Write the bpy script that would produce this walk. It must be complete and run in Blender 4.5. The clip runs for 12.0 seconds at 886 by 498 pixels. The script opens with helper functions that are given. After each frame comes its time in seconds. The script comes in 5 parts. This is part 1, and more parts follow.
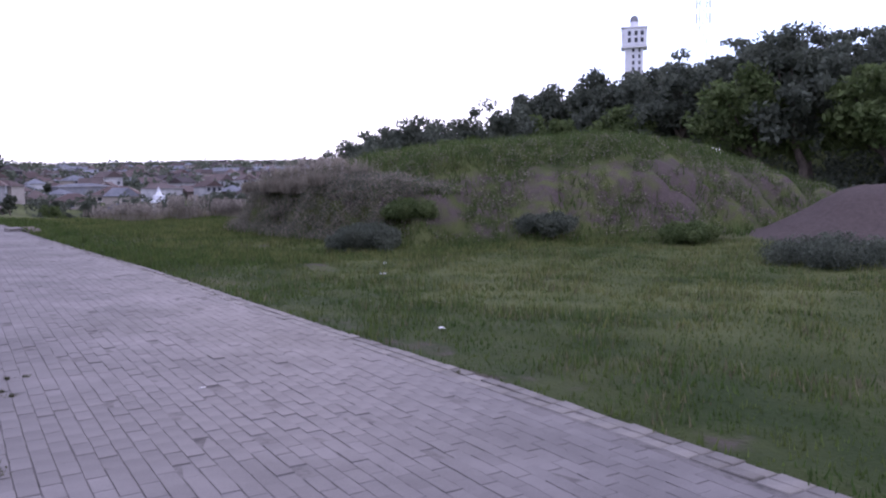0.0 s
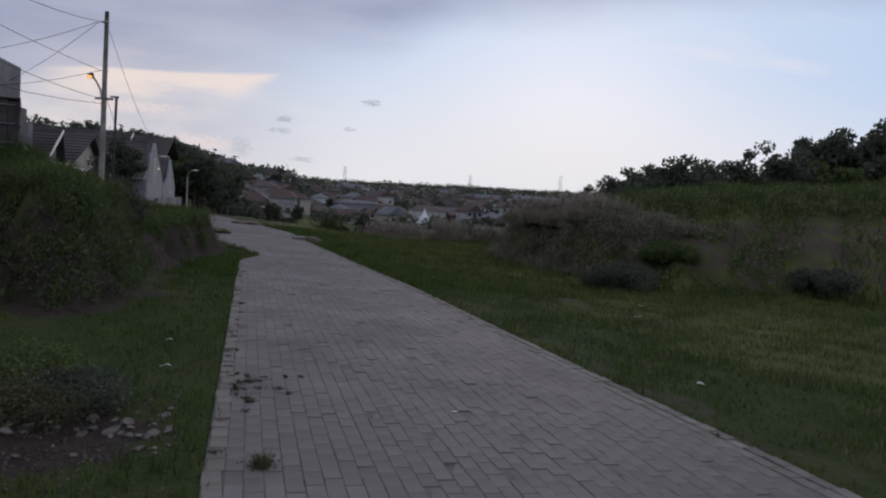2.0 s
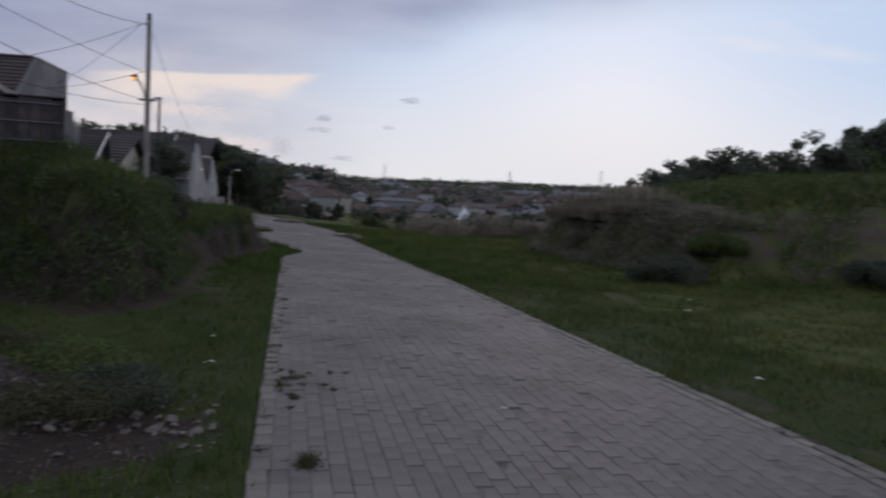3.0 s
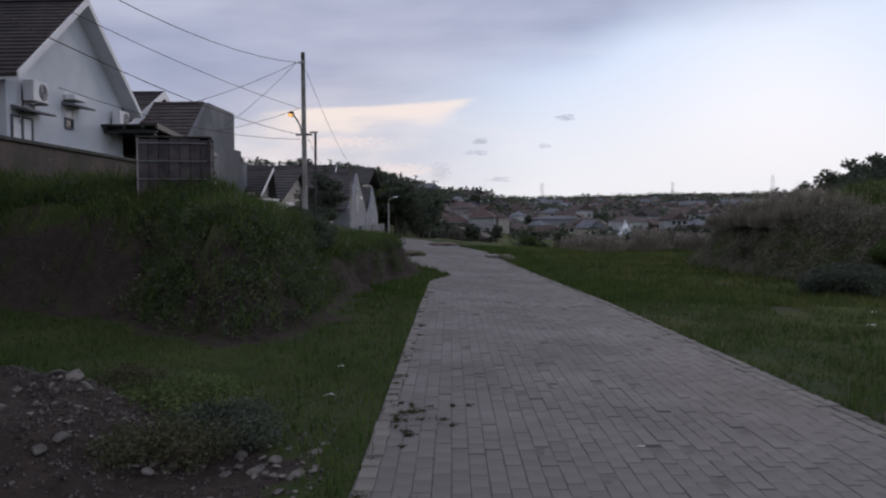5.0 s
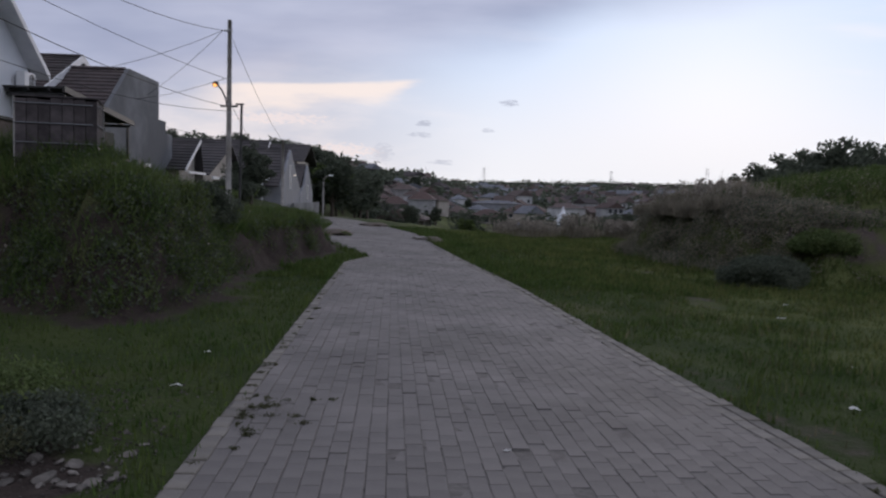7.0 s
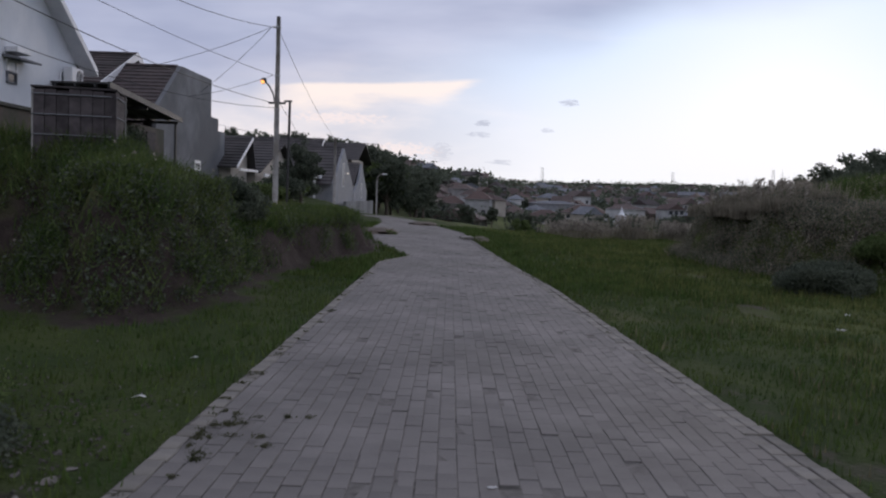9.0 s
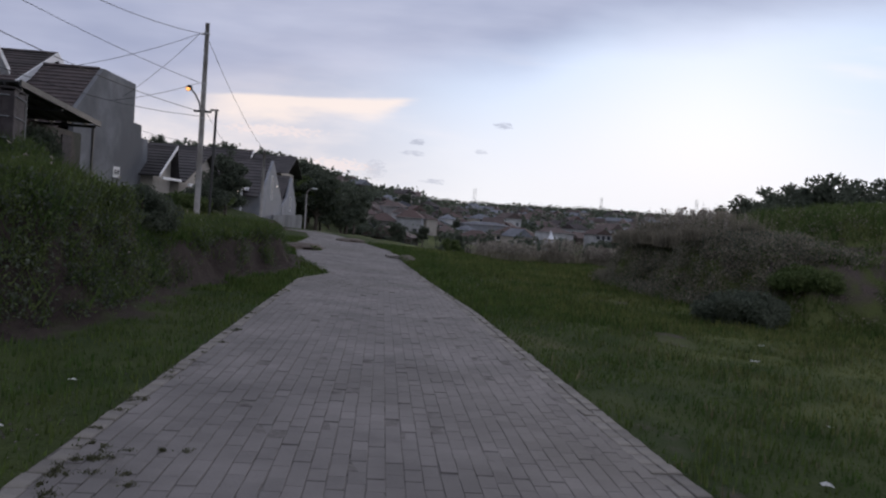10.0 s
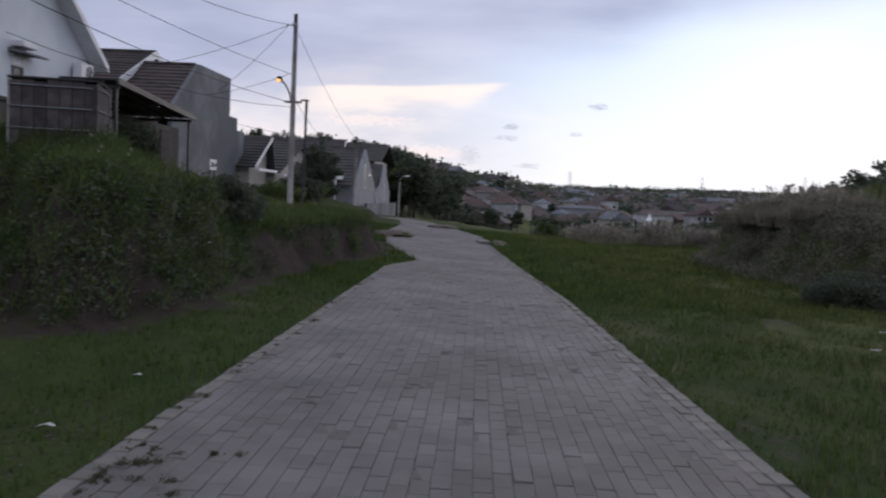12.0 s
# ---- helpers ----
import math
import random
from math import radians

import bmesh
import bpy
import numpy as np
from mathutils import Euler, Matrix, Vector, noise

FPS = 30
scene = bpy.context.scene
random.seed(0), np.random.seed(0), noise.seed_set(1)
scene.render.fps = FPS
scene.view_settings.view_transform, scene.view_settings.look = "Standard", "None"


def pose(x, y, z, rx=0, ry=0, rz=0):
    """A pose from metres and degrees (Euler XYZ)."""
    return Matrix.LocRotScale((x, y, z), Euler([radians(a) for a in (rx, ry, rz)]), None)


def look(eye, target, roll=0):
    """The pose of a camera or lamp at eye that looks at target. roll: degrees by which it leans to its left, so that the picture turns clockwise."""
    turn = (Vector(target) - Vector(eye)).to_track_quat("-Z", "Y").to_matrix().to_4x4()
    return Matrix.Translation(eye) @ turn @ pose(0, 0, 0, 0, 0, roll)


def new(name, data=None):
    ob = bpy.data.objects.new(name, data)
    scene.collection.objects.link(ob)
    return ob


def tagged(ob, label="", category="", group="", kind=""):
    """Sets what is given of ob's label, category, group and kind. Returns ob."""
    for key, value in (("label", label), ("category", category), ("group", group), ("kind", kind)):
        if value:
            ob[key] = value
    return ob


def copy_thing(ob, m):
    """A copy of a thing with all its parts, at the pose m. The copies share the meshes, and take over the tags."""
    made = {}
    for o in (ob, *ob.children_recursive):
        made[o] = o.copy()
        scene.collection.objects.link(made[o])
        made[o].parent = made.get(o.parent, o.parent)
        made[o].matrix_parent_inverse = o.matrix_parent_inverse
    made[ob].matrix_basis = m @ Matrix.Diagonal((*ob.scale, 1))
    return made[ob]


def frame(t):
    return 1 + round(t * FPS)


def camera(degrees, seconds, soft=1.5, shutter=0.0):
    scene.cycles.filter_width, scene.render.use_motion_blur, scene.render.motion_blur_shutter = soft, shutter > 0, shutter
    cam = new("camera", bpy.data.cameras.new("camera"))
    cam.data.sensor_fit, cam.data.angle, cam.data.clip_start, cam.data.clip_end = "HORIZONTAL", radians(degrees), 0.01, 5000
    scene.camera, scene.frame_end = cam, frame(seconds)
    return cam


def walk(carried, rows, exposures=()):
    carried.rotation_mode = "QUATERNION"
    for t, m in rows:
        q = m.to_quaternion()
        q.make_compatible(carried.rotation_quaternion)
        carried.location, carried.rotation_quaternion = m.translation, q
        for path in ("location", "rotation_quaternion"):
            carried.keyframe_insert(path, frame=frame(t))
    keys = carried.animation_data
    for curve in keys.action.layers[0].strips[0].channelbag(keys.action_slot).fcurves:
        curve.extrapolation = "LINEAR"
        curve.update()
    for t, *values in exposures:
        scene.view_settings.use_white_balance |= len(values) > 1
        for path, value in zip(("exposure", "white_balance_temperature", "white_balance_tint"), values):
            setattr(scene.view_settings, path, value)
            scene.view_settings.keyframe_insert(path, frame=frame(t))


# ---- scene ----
cam = camera(57.3, 12.0, soft=2.1, shutter=0.5)
# seconds, eye x y z, yaw, pitch, roll
PATH = [
    (0, -2.200, 0.000, 1.590, -31.39, -5.04, 0.94),
    (0.5, -2.180, -0.016, 1.580, -28.88, -5.13, 0.20),
    (1, -2.208, -0.018, 1.606, -20.20, -3.40, -1.46),
    (1.5, -2.221, 0.042, 1.607, -16.21, -4.00, -2.29),
    (2, -2.253, 0.112, 1.625, -13.39, -3.10, -3.31),
    (2.5, -2.276, 0.185, 1.611, -13.21, -3.23, -1.78),
    (3, -2.260, 0.325, 1.568, -10.61, -3.46, -2.53),
    (3.2, -2.247, 0.386, 1.576, -4.43, -3.56, 0.29),
    (4.8, -1.912, 0.744, 1.580, 0.52, -1.50, 0.01),
    (5, -1.877, 0.788, 1.565, 0.59, -2.28, 0.50),
    (5.5, -1.691, 0.928, 1.542, 7.30, -1.49, 0.38),
    (6, -1.544, 1.084, 1.541, 3.39, -2.51, -0.42),
    (6.5, -1.418, 1.270, 1.533, -2.54, -2.01, -3.93),
    (7, -1.334, 1.415, 1.517, -3.54, -3.51, -1.41),
    (7.2, -1.287, 1.481, 1.508, -0.88, -3.06, -0.93),
    (8.8, -0.942, 2.043, 1.485, -1.58, -5.02, -2.12),
    (9, -0.873, 2.113, 1.492, 0.56, -3.64, -1.90),
    (9.5, -0.712, 2.275, 1.505, -2.90, -3.56, -1.78),
    (10, -0.684, 2.453, 1.511, -4.23, -2.11, -4.00),
    (10.5, -0.689, 2.587, 1.483, -0.54, -4.55, -3.52),
    (11, -0.645, 2.692, 1.477, 2.14, -4.74, -2.80),
    (11.5, -0.548, 2.810, 1.484, 5.00, -3.65, -2.76),
    (12, -0.502, 2.947, 1.493, 2.46, -3.51, -2.60),
]
walk(cam, [(t, pose(x, y, z, 90 + pitch, roll, yaw)) for t, x, y, z, yaw, pitch, roll in PATH],
     exposures=[(0.0, 1.2, 5900, 36), (0.3, 0.72, 6150, 24), (0.6, 0.10, 6350, 20), (1.0, -0.05, 6470, 16), (1.5, -0.26, 6470, 16), (3.0, -0.28, 6470, 16),
                (5.0, -0.12, 6470, 16), (6.4, 0.05, 6470, 16), (7.1, -0.08, 6470, 16), (8.8, 0.0, 6470, 16), (9.5, 0.1, 6470, 16), (10.5, -0.15, 6470, 16), (11.2, 0.05, 6470, 16), (12.0, 0.12, 6470, 16)])


# ---- sky and sun: dusk, the sun behind low haze ahead ----
def sky_world():
    w = bpy.data.worlds.new("dusk_sky")
    scene.world = w
    w.use_nodes = True
    nt = w.node_tree
    nt.nodes.clear()
    N, L = nt.nodes.new, nt.links.new

    def val(op, a, b=0.0, c=0.0, clamp=False):
        n = N("ShaderNodeMath")
        n.operation, n.use_clamp = op, clamp
        for i, s in enumerate((a, b, c)):
            if isinstance(s, (int, float)):
                n.inputs[i].default_value = s
            else:
                L(s, n.inputs[i])
        return n.outputs[0]

    def ramp(s, lo, hi):
        n = N("ShaderNodeMapRange")
        n.interpolation_type = "SMOOTHSTEP"
        L(s, n.inputs[0])
        n.inputs[1].default_value, n.inputs[2].default_value = lo, hi
        return n.outputs[0]

    def mix(f, a, b):
        n = N("ShaderNodeMix")
        n.data_type = "RGBA"
        for sock, s in ((n.inputs[0], f), (n.inputs[6], a), (n.inputs[7], b)):
            if isinstance(s, (int, float)):
                sock.default_value = s
            elif isinstance(s, tuple):
                sock.default_value = (*s, 1)
            else:
                L(s, sock)
        return n.outputs[2]

    def cloud_noise(vec, scale, detail, loc=(0, 0, 0), rough=0.55):
        m = N("ShaderNodeMapping")
        m.inputs[1].default_value = loc
        m.inputs[3].default_value = scale
        L(vec, m.inputs[0])
        n = N("ShaderNodeTexNoise")
        n.inputs["Scale"].default_value, n.inputs["Detail"].default_value, n.inputs["Roughness"].default_value = 1.0, detail, rough
        L(m.outputs[0], n.inputs["Vector"])
        return n.outputs[0]

    co = N("ShaderNodeTexCoord").outputs["Generated"]
    sep = N("ShaderNodeSeparateXYZ")
    L(co, sep.inputs[0])
    X, Y, Z = sep.outputs
    up = val("MAXIMUM", Z, 0.0)
    ahead = val("MAXIMUM", Y, 0.08)
    u, v = val("DIVIDE", X, ahead), val("DIVIDE", up, ahead)
    uv = N("ShaderNodeCombineXYZ")
    L(u, uv.inputs[0]), L(v, uv.inputs[1])
    uv = uv.outputs[0]
    sky = N("ShaderNodeTexSky")
    sky.sky_type, sky.sun_disc = "NISHITA", False
    sky.sun_elevation, sky.sun_rotation = radians(9), radians(22)
    sky.air_density, sky.dust_density = 1.0, 1.5
    sc = N("ShaderNodeVectorMath")
    sc.operation = "SCALE"
    L(sky.outputs[0], sc.inputs[0])
    sc.inputs[3].default_value = 0.05
    # clear sky: blue above, milky haze towards the horizon
    clear = mix(0.85, sc.outputs[0], (0.62, 0.84, 1.12))
    haze = ramp(v, 0.22, 0.0)
    clear = mix(haze, clear, (0.93, 0.96, 0.97))
    # thin streaks
    thin = ramp(cloud_noise(uv, (2.2, 14, 1), 4), 0.55, 0.75)
    clear = mix(val("MULTIPLY", thin, 0.5), clear, (0.98, 0.98, 1.0))
    # the grey cloud deck overhead, its edge rising to the right
    broad = cloud_noise(uv, (1.8, 5.0, 1), 5, (3.1, 0.4, 0))
    edge = val("ADD", val("MULTIPLY_ADD", ramp(u, 0.13, 0.27), 0.04, val("MULTIPLY_ADD", u, 0.16, 0.134)), val("MULTIPLY", val("SUBTRACT", broad, 0.5), 0.09))
    deck = ramp(val("SUBTRACT", v, edge), -0.018, 0.085)
    tone = cloud_noise(uv, (1.5, 6.5, 1), 5, (0.3, 1.7, 0))
    deck_col = mix(ramp(tone, 0.30, 0.70), (0.33, 0.38, 0.53), (0.58, 0.63, 0.77))
    deck_col = mix(ramp(v, 0.25, 1.2), deck_col, (0.44, 0.48, 0.58))
    # the low band to the left of the sun: pale, faintly pink
    left = ramp(u, 0.16, -0.14)
    lowband = mix(ramp(cloud_noise(uv, (5, 16, 1), 5, (1.3, 5.2, 0)), 0.35, 0.68), (0.56, 0.58, 0.65), (0.88, 0.80, 0.76))
    clear = mix(val("MULTIPLY", left, 0.75), clear, lowband)
    # warm gap under the deck
    wob = val("MULTIPLY", val("SUBTRACT", cloud_noise(uv, (9, 30, 1), 5, (8, 2, 0)), 0.5), 0.055)
    vw = val("ADD", v, wob)
    under = val("ADD", val("MULTIPLY_ADD", u, 0.10, 0.116), val("MULTIPLY", ramp(u, -0.02, 0.05), 0.020))
    over = val("MULTIPLY_ADD", u, 0.05, 0.142)
    gap = val("MULTIPLY", val("MULTIPLY", ramp(val("SUBTRACT", vw, under), -0.006, 0.018), ramp(val("SUBTRACT", val("MULTIPLY_ADD", wob, 0.25, v), over), 0.003, -0.003)), val("MULTIPLY", ramp(u, -0.26, -0.17), ramp(u, 0.045, 0.015)))
    # small scraps of dark cloud hanging low, two of them pink
    fray = cloud_noise(uv, (150, 330, 1), 4, (4.2, 7.7, 0))

    def scrap(cu, cv, ru, rv, colour, share):
        d2 = val("ADD", val("POWER", val("DIVIDE", val("SUBTRACT", u, cu), ru), 2.0), val("POWER", val("DIVIDE", val("SUBTRACT", v, cv), rv), 2.0))
        f = ramp(val("ADD", d2, val("MULTIPLY", val("SUBTRACT", fray, 0.5), 4.5)), 1.3, 0.0)
        return mix(val("MULTIPLY", f, share), clear, colour)

    for cu, cv, ru, rv, share in ((0.036, 0.092, 0.010, 0.004, 0.6), (0.032, 0.078, 0.016, 0.003, 0.45), (0.141, 0.120, 0.012, 0.004, 0.6), (0.060, 0.045, 0.016, 0.003, 0.45), (0.115, 0.086, 0.008, 0.003, 0.4), (-0.014, 0.055, 0.014, 0.012, 0.35)):
        clear = scrap(cu, cv, ru, rv, (0.42, 0.46, 0.55), share)
    for cu, cv, ru, rv in ((-0.062, 0.057, 0.045, 0.008), (-0.14, 0.093, 0.06, 0.007)):
        clear = scrap(cu, cv, ru, rv, (0.98, 0.86, 0.80), 0.6)
    col = mix(val("MULTIPLY", deck, 0.93), clear, deck_col)
    col = mix(val("MULTIPLY", gap, 0.8), col, (1.05, 0.93, 0.82))
    # unseen sky behind the walker: one even tone, raised to fill surfaces facing it
    back = ramp(Y, 0.20, -0.15)
    col = mix(back, col, (0.62, 0.66, 0.76))
    ground = ramp(Z, 0.0, -0.03)
    col = mix(ground, col, (0.05, 0.05, 0.045))
    bg = N("ShaderNodeBackground")
    L(col, bg.inputs[0])
    bg.inputs[1].default_value = 1.0
    out = N("ShaderNodeOutputWorld")
    L(bg.outputs[0], out.inputs[0])


sky_world()
sun = new("sun", bpy.data.lights.new("sun", "SUN"))
sun.data.energy, sun.data.angle, sun.data.color = 0.5, radians(14), (1.0, 0.90, 0.80)
sun.matrix_world = look((math.sin(radians(22)) * 200, math.cos(radians(22)) * 200, 32), (0, 0, 0))


# ---- materials ----
def mat(name, c1, c2, scale=6.0, rough=0.85, bump=0.3, fine=60.0, metal=0.0, c3=None, stain=0.8, spec=0.3, vary=0.0, island=False, coords="Object", bump_dist=0.02):
    """Two colours mixed by a broad noise, a third in stains, fine relief; vary: brightness from piece to piece."""
    m = bpy.data.materials.new(name)
    m.use_nodes = True
    nt = m.node_tree
    N, L = nt.nodes.new, nt.links.new
    b = nt.nodes["Principled BSDF"]
    co = N("ShaderNodeTexCoord").outputs[coords]

    def noise_tex(s, d, r=0.6):
        n = N("ShaderNodeTexNoise")
        n.inputs["Scale"].default_value, n.inputs["Detail"].default_value, n.inputs["Roughness"].default_value = s, d, r
        L(co, n.inputs["Vector"])
        return n.outputs[0]

    def ramp(s, lo, hi):
        n = N("ShaderNodeMapRange")
        n.interpolation_type = "SMOOTHSTEP"
        L(s, n.inputs[0])
        n.inputs[1].default_value, n.inputs[2].default_value = lo, hi
        return n.outputs[0]

    def mix(f, a, c, mode="MIX"):
        n = N("ShaderNodeMix")
        n.data_type, n.blend_type = "RGBA", mode
        for sock, s in ((n.inputs[0], f), (n.inputs[6], a), (n.inputs[7], c)):
            if isinstance(s, (int, float)):
                sock.default_value = s
            elif isinstance(s, tuple):
                sock.default_value = (*s, 1)
            else:
                L(s, sock)
        return n.outputs[2]

    col = mix(ramp(noise_tex(scale, 4), 0.3, 0.7), c1, c2)
    if c3:
        col = mix(ramp(noise_tex(scale * 0.23, 5), 0.62 - 0.2 * stain, 0.85 - 0.2 * stain), col, c3)
    grain = noise_tex(fine, 3)
    dark = N("ShaderNodeMapRange")
    L(grain, dark.inputs[0])
    dark.inputs[3].default_value, dark.inputs[4].default_value = 0.75, 1.25
    hsv = N("ShaderNodeHueSaturation")
    L(col, hsv.inputs["Color"])
    if vary:
        src = N("ShaderNodeNewGeometry").outputs["Random Per Island"] if island else N("ShaderNodeObjectInfo").outputs["Random"]
        vr = N("ShaderNodeMapRange")
        L(src, vr.inputs[0])
        vr.inputs[3].default_value, vr.inputs[4].default_value = 1 - vary, 1 + vary
        mu = N("ShaderNodeMath")
        mu.operation = "MULTIPLY"
        L(vr.outputs[0], mu.inputs[0]), L(dark.outputs[0], mu.inputs[1])
        L(mu.outputs[0], hsv.inputs["Value"])
    else:
        L(dark.outputs[0], hsv.inputs["Value"])
    L(hsv.outputs[0], b.inputs["Base Color"])
    b.inputs["Roughness"].default_value, b.inputs["Metallic"].default_value = rough, metal
    b.inputs["Specular IOR Level"].default_value = spec
    if bump:
        bp = N("ShaderNodeBump")
        bp.inputs["Strength"].default_value, bp.inputs["Distance"].default_value = bump, bump_dist
        L(grain, bp.inputs["Height"])
        L(bp.outputs[0], b.inputs["Normal"])
    return m


def leaf_mat(name, c1, c2, vary=0.45, trans=0.25):
    m = mat(name, c1, c2, scale=1.5, rough=0.7, bump=0, fine=9, vary=vary, island=True, spec=0.15)
    nt = m.node_tree
    b = nt.nodes["Principled BSDF"]
    src = b.inputs["Base Color"].links[0].from_socket
    t = nt.nodes.new("ShaderNodeBsdfTranslucent")
    nt.links.new(src, t.inputs[0])
    mx = nt.nodes.new("ShaderNodeMixShader")
    mx.inputs[0].default_value = trans
    nt.links.new(b.outputs[0], mx.inputs[1]), nt.links.new(t.outputs[0], mx.inputs[2])
    nt.links.new(mx.outputs[0], nt.nodes["Material Output"].inputs[0])
    return m


def ground_mat():
    """Green and dry grass, pale soil and dark loam, laid out by the ground's own attributes."""
    m = mat("ground_grass", (0.027, 0.044, 0.014), (0.048, 0.063, 0.021), scale=0.9, rough=0.95, bump=0.8, fine=22, c3=(0.100, 0.090, 0.050), stain=0.5, spec=0.1, bump_dist=0.06)
    nt = m.node_tree
    N, L = nt.nodes.new, nt.links.new
    b = nt.nodes["Principled BSDF"]
    grass = b.inputs["Base Color"].links[0].from_socket
    a = N("ShaderNodeAttribute")
    a.attribute_name = "soil"
    co = N("ShaderNodeTexCoord").outputs["Object"]
    n1, n2 = N("ShaderNodeTexNoise"), N("ShaderNodeTexNoise")
    for n, s in ((n1, 2.3), (n2, 8.0)):
        n.inputs["Scale"].default_value, n.inputs["Detail"].default_value = s, 5
        L(co, n.inputs["Vector"])
    soil = N("ShaderNodeMix")
    soil.data_type = "RGBA"
    L(n2.outputs[0], soil.inputs[0])
    soil.inputs[6].default_value, soil.inputs[7].default_value = (0.046, 0.038, 0.037, 1), (0.120, 0.095, 0.087, 1)
    loam = N("ShaderNodeMix")
    loam.data_type = "RGBA"
    L(n2.outputs[0], loam.inputs[0])
    loam.inputs[6].default_value, loam.inputs[7].default_value = (0.016, 0.013, 0.012, 1), (0.070, 0.055, 0.049, 1)
    kind = N("ShaderNodeAttribute")
    kind.attribute_name = "loam"
    earth = N("ShaderNodeMix")
    earth.data_type = "RGBA"
    L(kind.outputs["Fac"], earth.inputs[0]), L(soil.outputs[2], earth.inputs[6]), L(loam.outputs[2], earth.inputs[7])
    # yellowed patches, their colour also raised for the backlit glow over the mid-field
    dry = N("ShaderNodeAttribute")
    dry.attribute_name = "dry"
    sward = N("ShaderNodeMix")
    sward.data_type = "RGBA"
    L(dry.outputs["Fac"], sward.inputs[0]), L(grass, sward.inputs[6])
    sward.inputs[7].default_value = (0.100, 0.116, 0.044, 1)
    add = N("ShaderNodeMath")
    add.operation = "ADD"
    L(a.outputs["Fac"], add.inputs[0]), L(n1.outputs[0], add.inputs[1])
    mr = N("ShaderNodeMapRange")
    mr.interpolation_type = "SMOOTHSTEP"
    L(add.outputs[0], mr.inputs[0])
    mr.inputs[1].default_value, mr.inputs[2].default_value = 0.78, 1.12
    mx = N("ShaderNodeMix")
    mx.data_type = "RGBA"
    L(mr.outputs[0], mx.inputs[0]), L(sward.outputs[2], mx.inputs[6]), L(earth.outputs[2], mx.inputs[7])
    L(mx.outputs[2], b.inputs["Base Color"])
    return m


def glow(name, col, strength):
    m = bpy.data.materials.new(name)
    m.use_nodes = True
    b = m.node_tree.nodes["Principled BSDF"]
    b.inputs["Base Color"].default_value = (*col, 1)
    b.inputs["Emission Color"].default_value = (*col, 1)
    b.inputs["Emission Strength"].default_value = strength
    return m


GROUND = ground_mat()
BLOCK = mat("paving_block", (0.102, 0.095, 0.093), (0.166, 0.154, 0.150), scale=0.8, fine=90, rough=0.78, spec=0.45, c3=(0.098, 0.091, 0.085), stain=0.8, vary=0.10, bump=0.5, bump_dist=0.004, coords="Object")
BLOCKS_FAR = mat("paving_blocks", (0.102, 0.095, 0.093), (0.166, 0.154, 0.150), scale=0.8, fine=90, rough=0.78, spec=0.45, c3=(0.098, 0.091, 0.085), stain=0.8, vary=0.10, island=True, bump=0.5, bump_dist=0.004)
KERB = mat("kerb_concrete", (0.135, 0.127, 0.118), (0.215, 0.202, 0.188), scale=3, fine=70, c3=(0.12, 0.11, 0.09), vary=0.22, bump=0.6, bump_dist=0.006)
JOINT = mat("joint_sand", (0.095, 0.088, 0.084), (0.145, 0.135, 0.130), scale=20, fine=120, c3=(0.022, 0.021, 0.018), stain=0.55)
WHITE = mat("white_plaster", (0.62, 0.65, 0.70), (0.70, 0.72, 0.76), scale=1.2, fine=40, c3=(0.50, 0.52, 0.55), stain=0.5, bump=0.15, rough=0.9)
FARWHITE = mat("far_white_wall", (0.34, 0.35, 0.37), (0.52, 0.53, 0.55), scale=0.3, fine=5, c3=(0.26, 0.25, 0.25), stain=0.8, vary=0.3, bump=0)
TRIM = mat("white_paint", (0.66, 0.67, 0.70), (0.74, 0.75, 0.77), scale=3, fine=50, bump=0.1, rough=0.6)
CREAM = mat("beige_plaster", (0.34, 0.31, 0.28), (0.40, 0.37, 0.33), scale=1.4, fine=40, c3=(0.26, 0.24, 0.22), bump=0.2)
CONCRETE = mat("grey_render", (0.15, 0.158, 0.172), (0.225, 0.233, 0.248), scale=0.9, fine=25, c3=(0.12, 0.125, 0.135), stain=1.1, bump=0.4, rough=0.95)
PALEWALL = mat("pale_grey_plaster", (0.185, 0.20, 0.23), (0.25, 0.262, 0.29), scale=1.1, fine=30, c3=(0.24, 0.24, 0.25), bump=0.2)
MUDWALL = mat("mossy_brick_wall", (0.075, 0.058, 0.054), (0.120, 0.092, 0.082), scale=2.0, fine=30, c3=(0.045, 0.048, 0.036), stain=1.0, bump=0.6)
DARKMOSS = mat("blackened_coping", (0.035, 0.035, 0.036), (0.070, 0.068, 0.066), scale=3.0, fine=30, c3=(0.045, 0.052, 0.036), bump=0.5)
TILE = mat("dark_roof_tile", (0.044, 0.036, 0.038), (0.070, 0.056, 0.056), scale=2.5, fine=30, c3=(0.035, 0.032, 0.032), vary=0.2, island=True, bump=0.4, rough=0.8)
TILE_GREY = mat("weathered_grey_tile", (0.050, 0.047, 0.050), (0.072, 0.066, 0.068), scale=1.5, fine=20, c3=(0.042, 0.040, 0.042), vary=0.15, island=True, bump=0.3, rough=0.85)
TILE_RED = mat("red_brown_tile", (0.072, 0.052, 0.050), (0.105, 0.072, 0.066), scale=2.5, fine=30, c3=(0.07, 0.05, 0.045), vary=0.2, bump=0.4)
TILE_FAR = mat("far_roof_tile", (0.070, 0.056, 0.054), (0.105, 0.080, 0.074), scale=0.4, fine=6, vary=0.35, bump=0.2)
FARWALL = mat("far_house_wall", (0.17, 0.17, 0.18), (0.31, 0.30, 0.30), scale=0.3, fine=5, c3=(0.28, 0.26, 0.25), vary=0.35, bump=0)
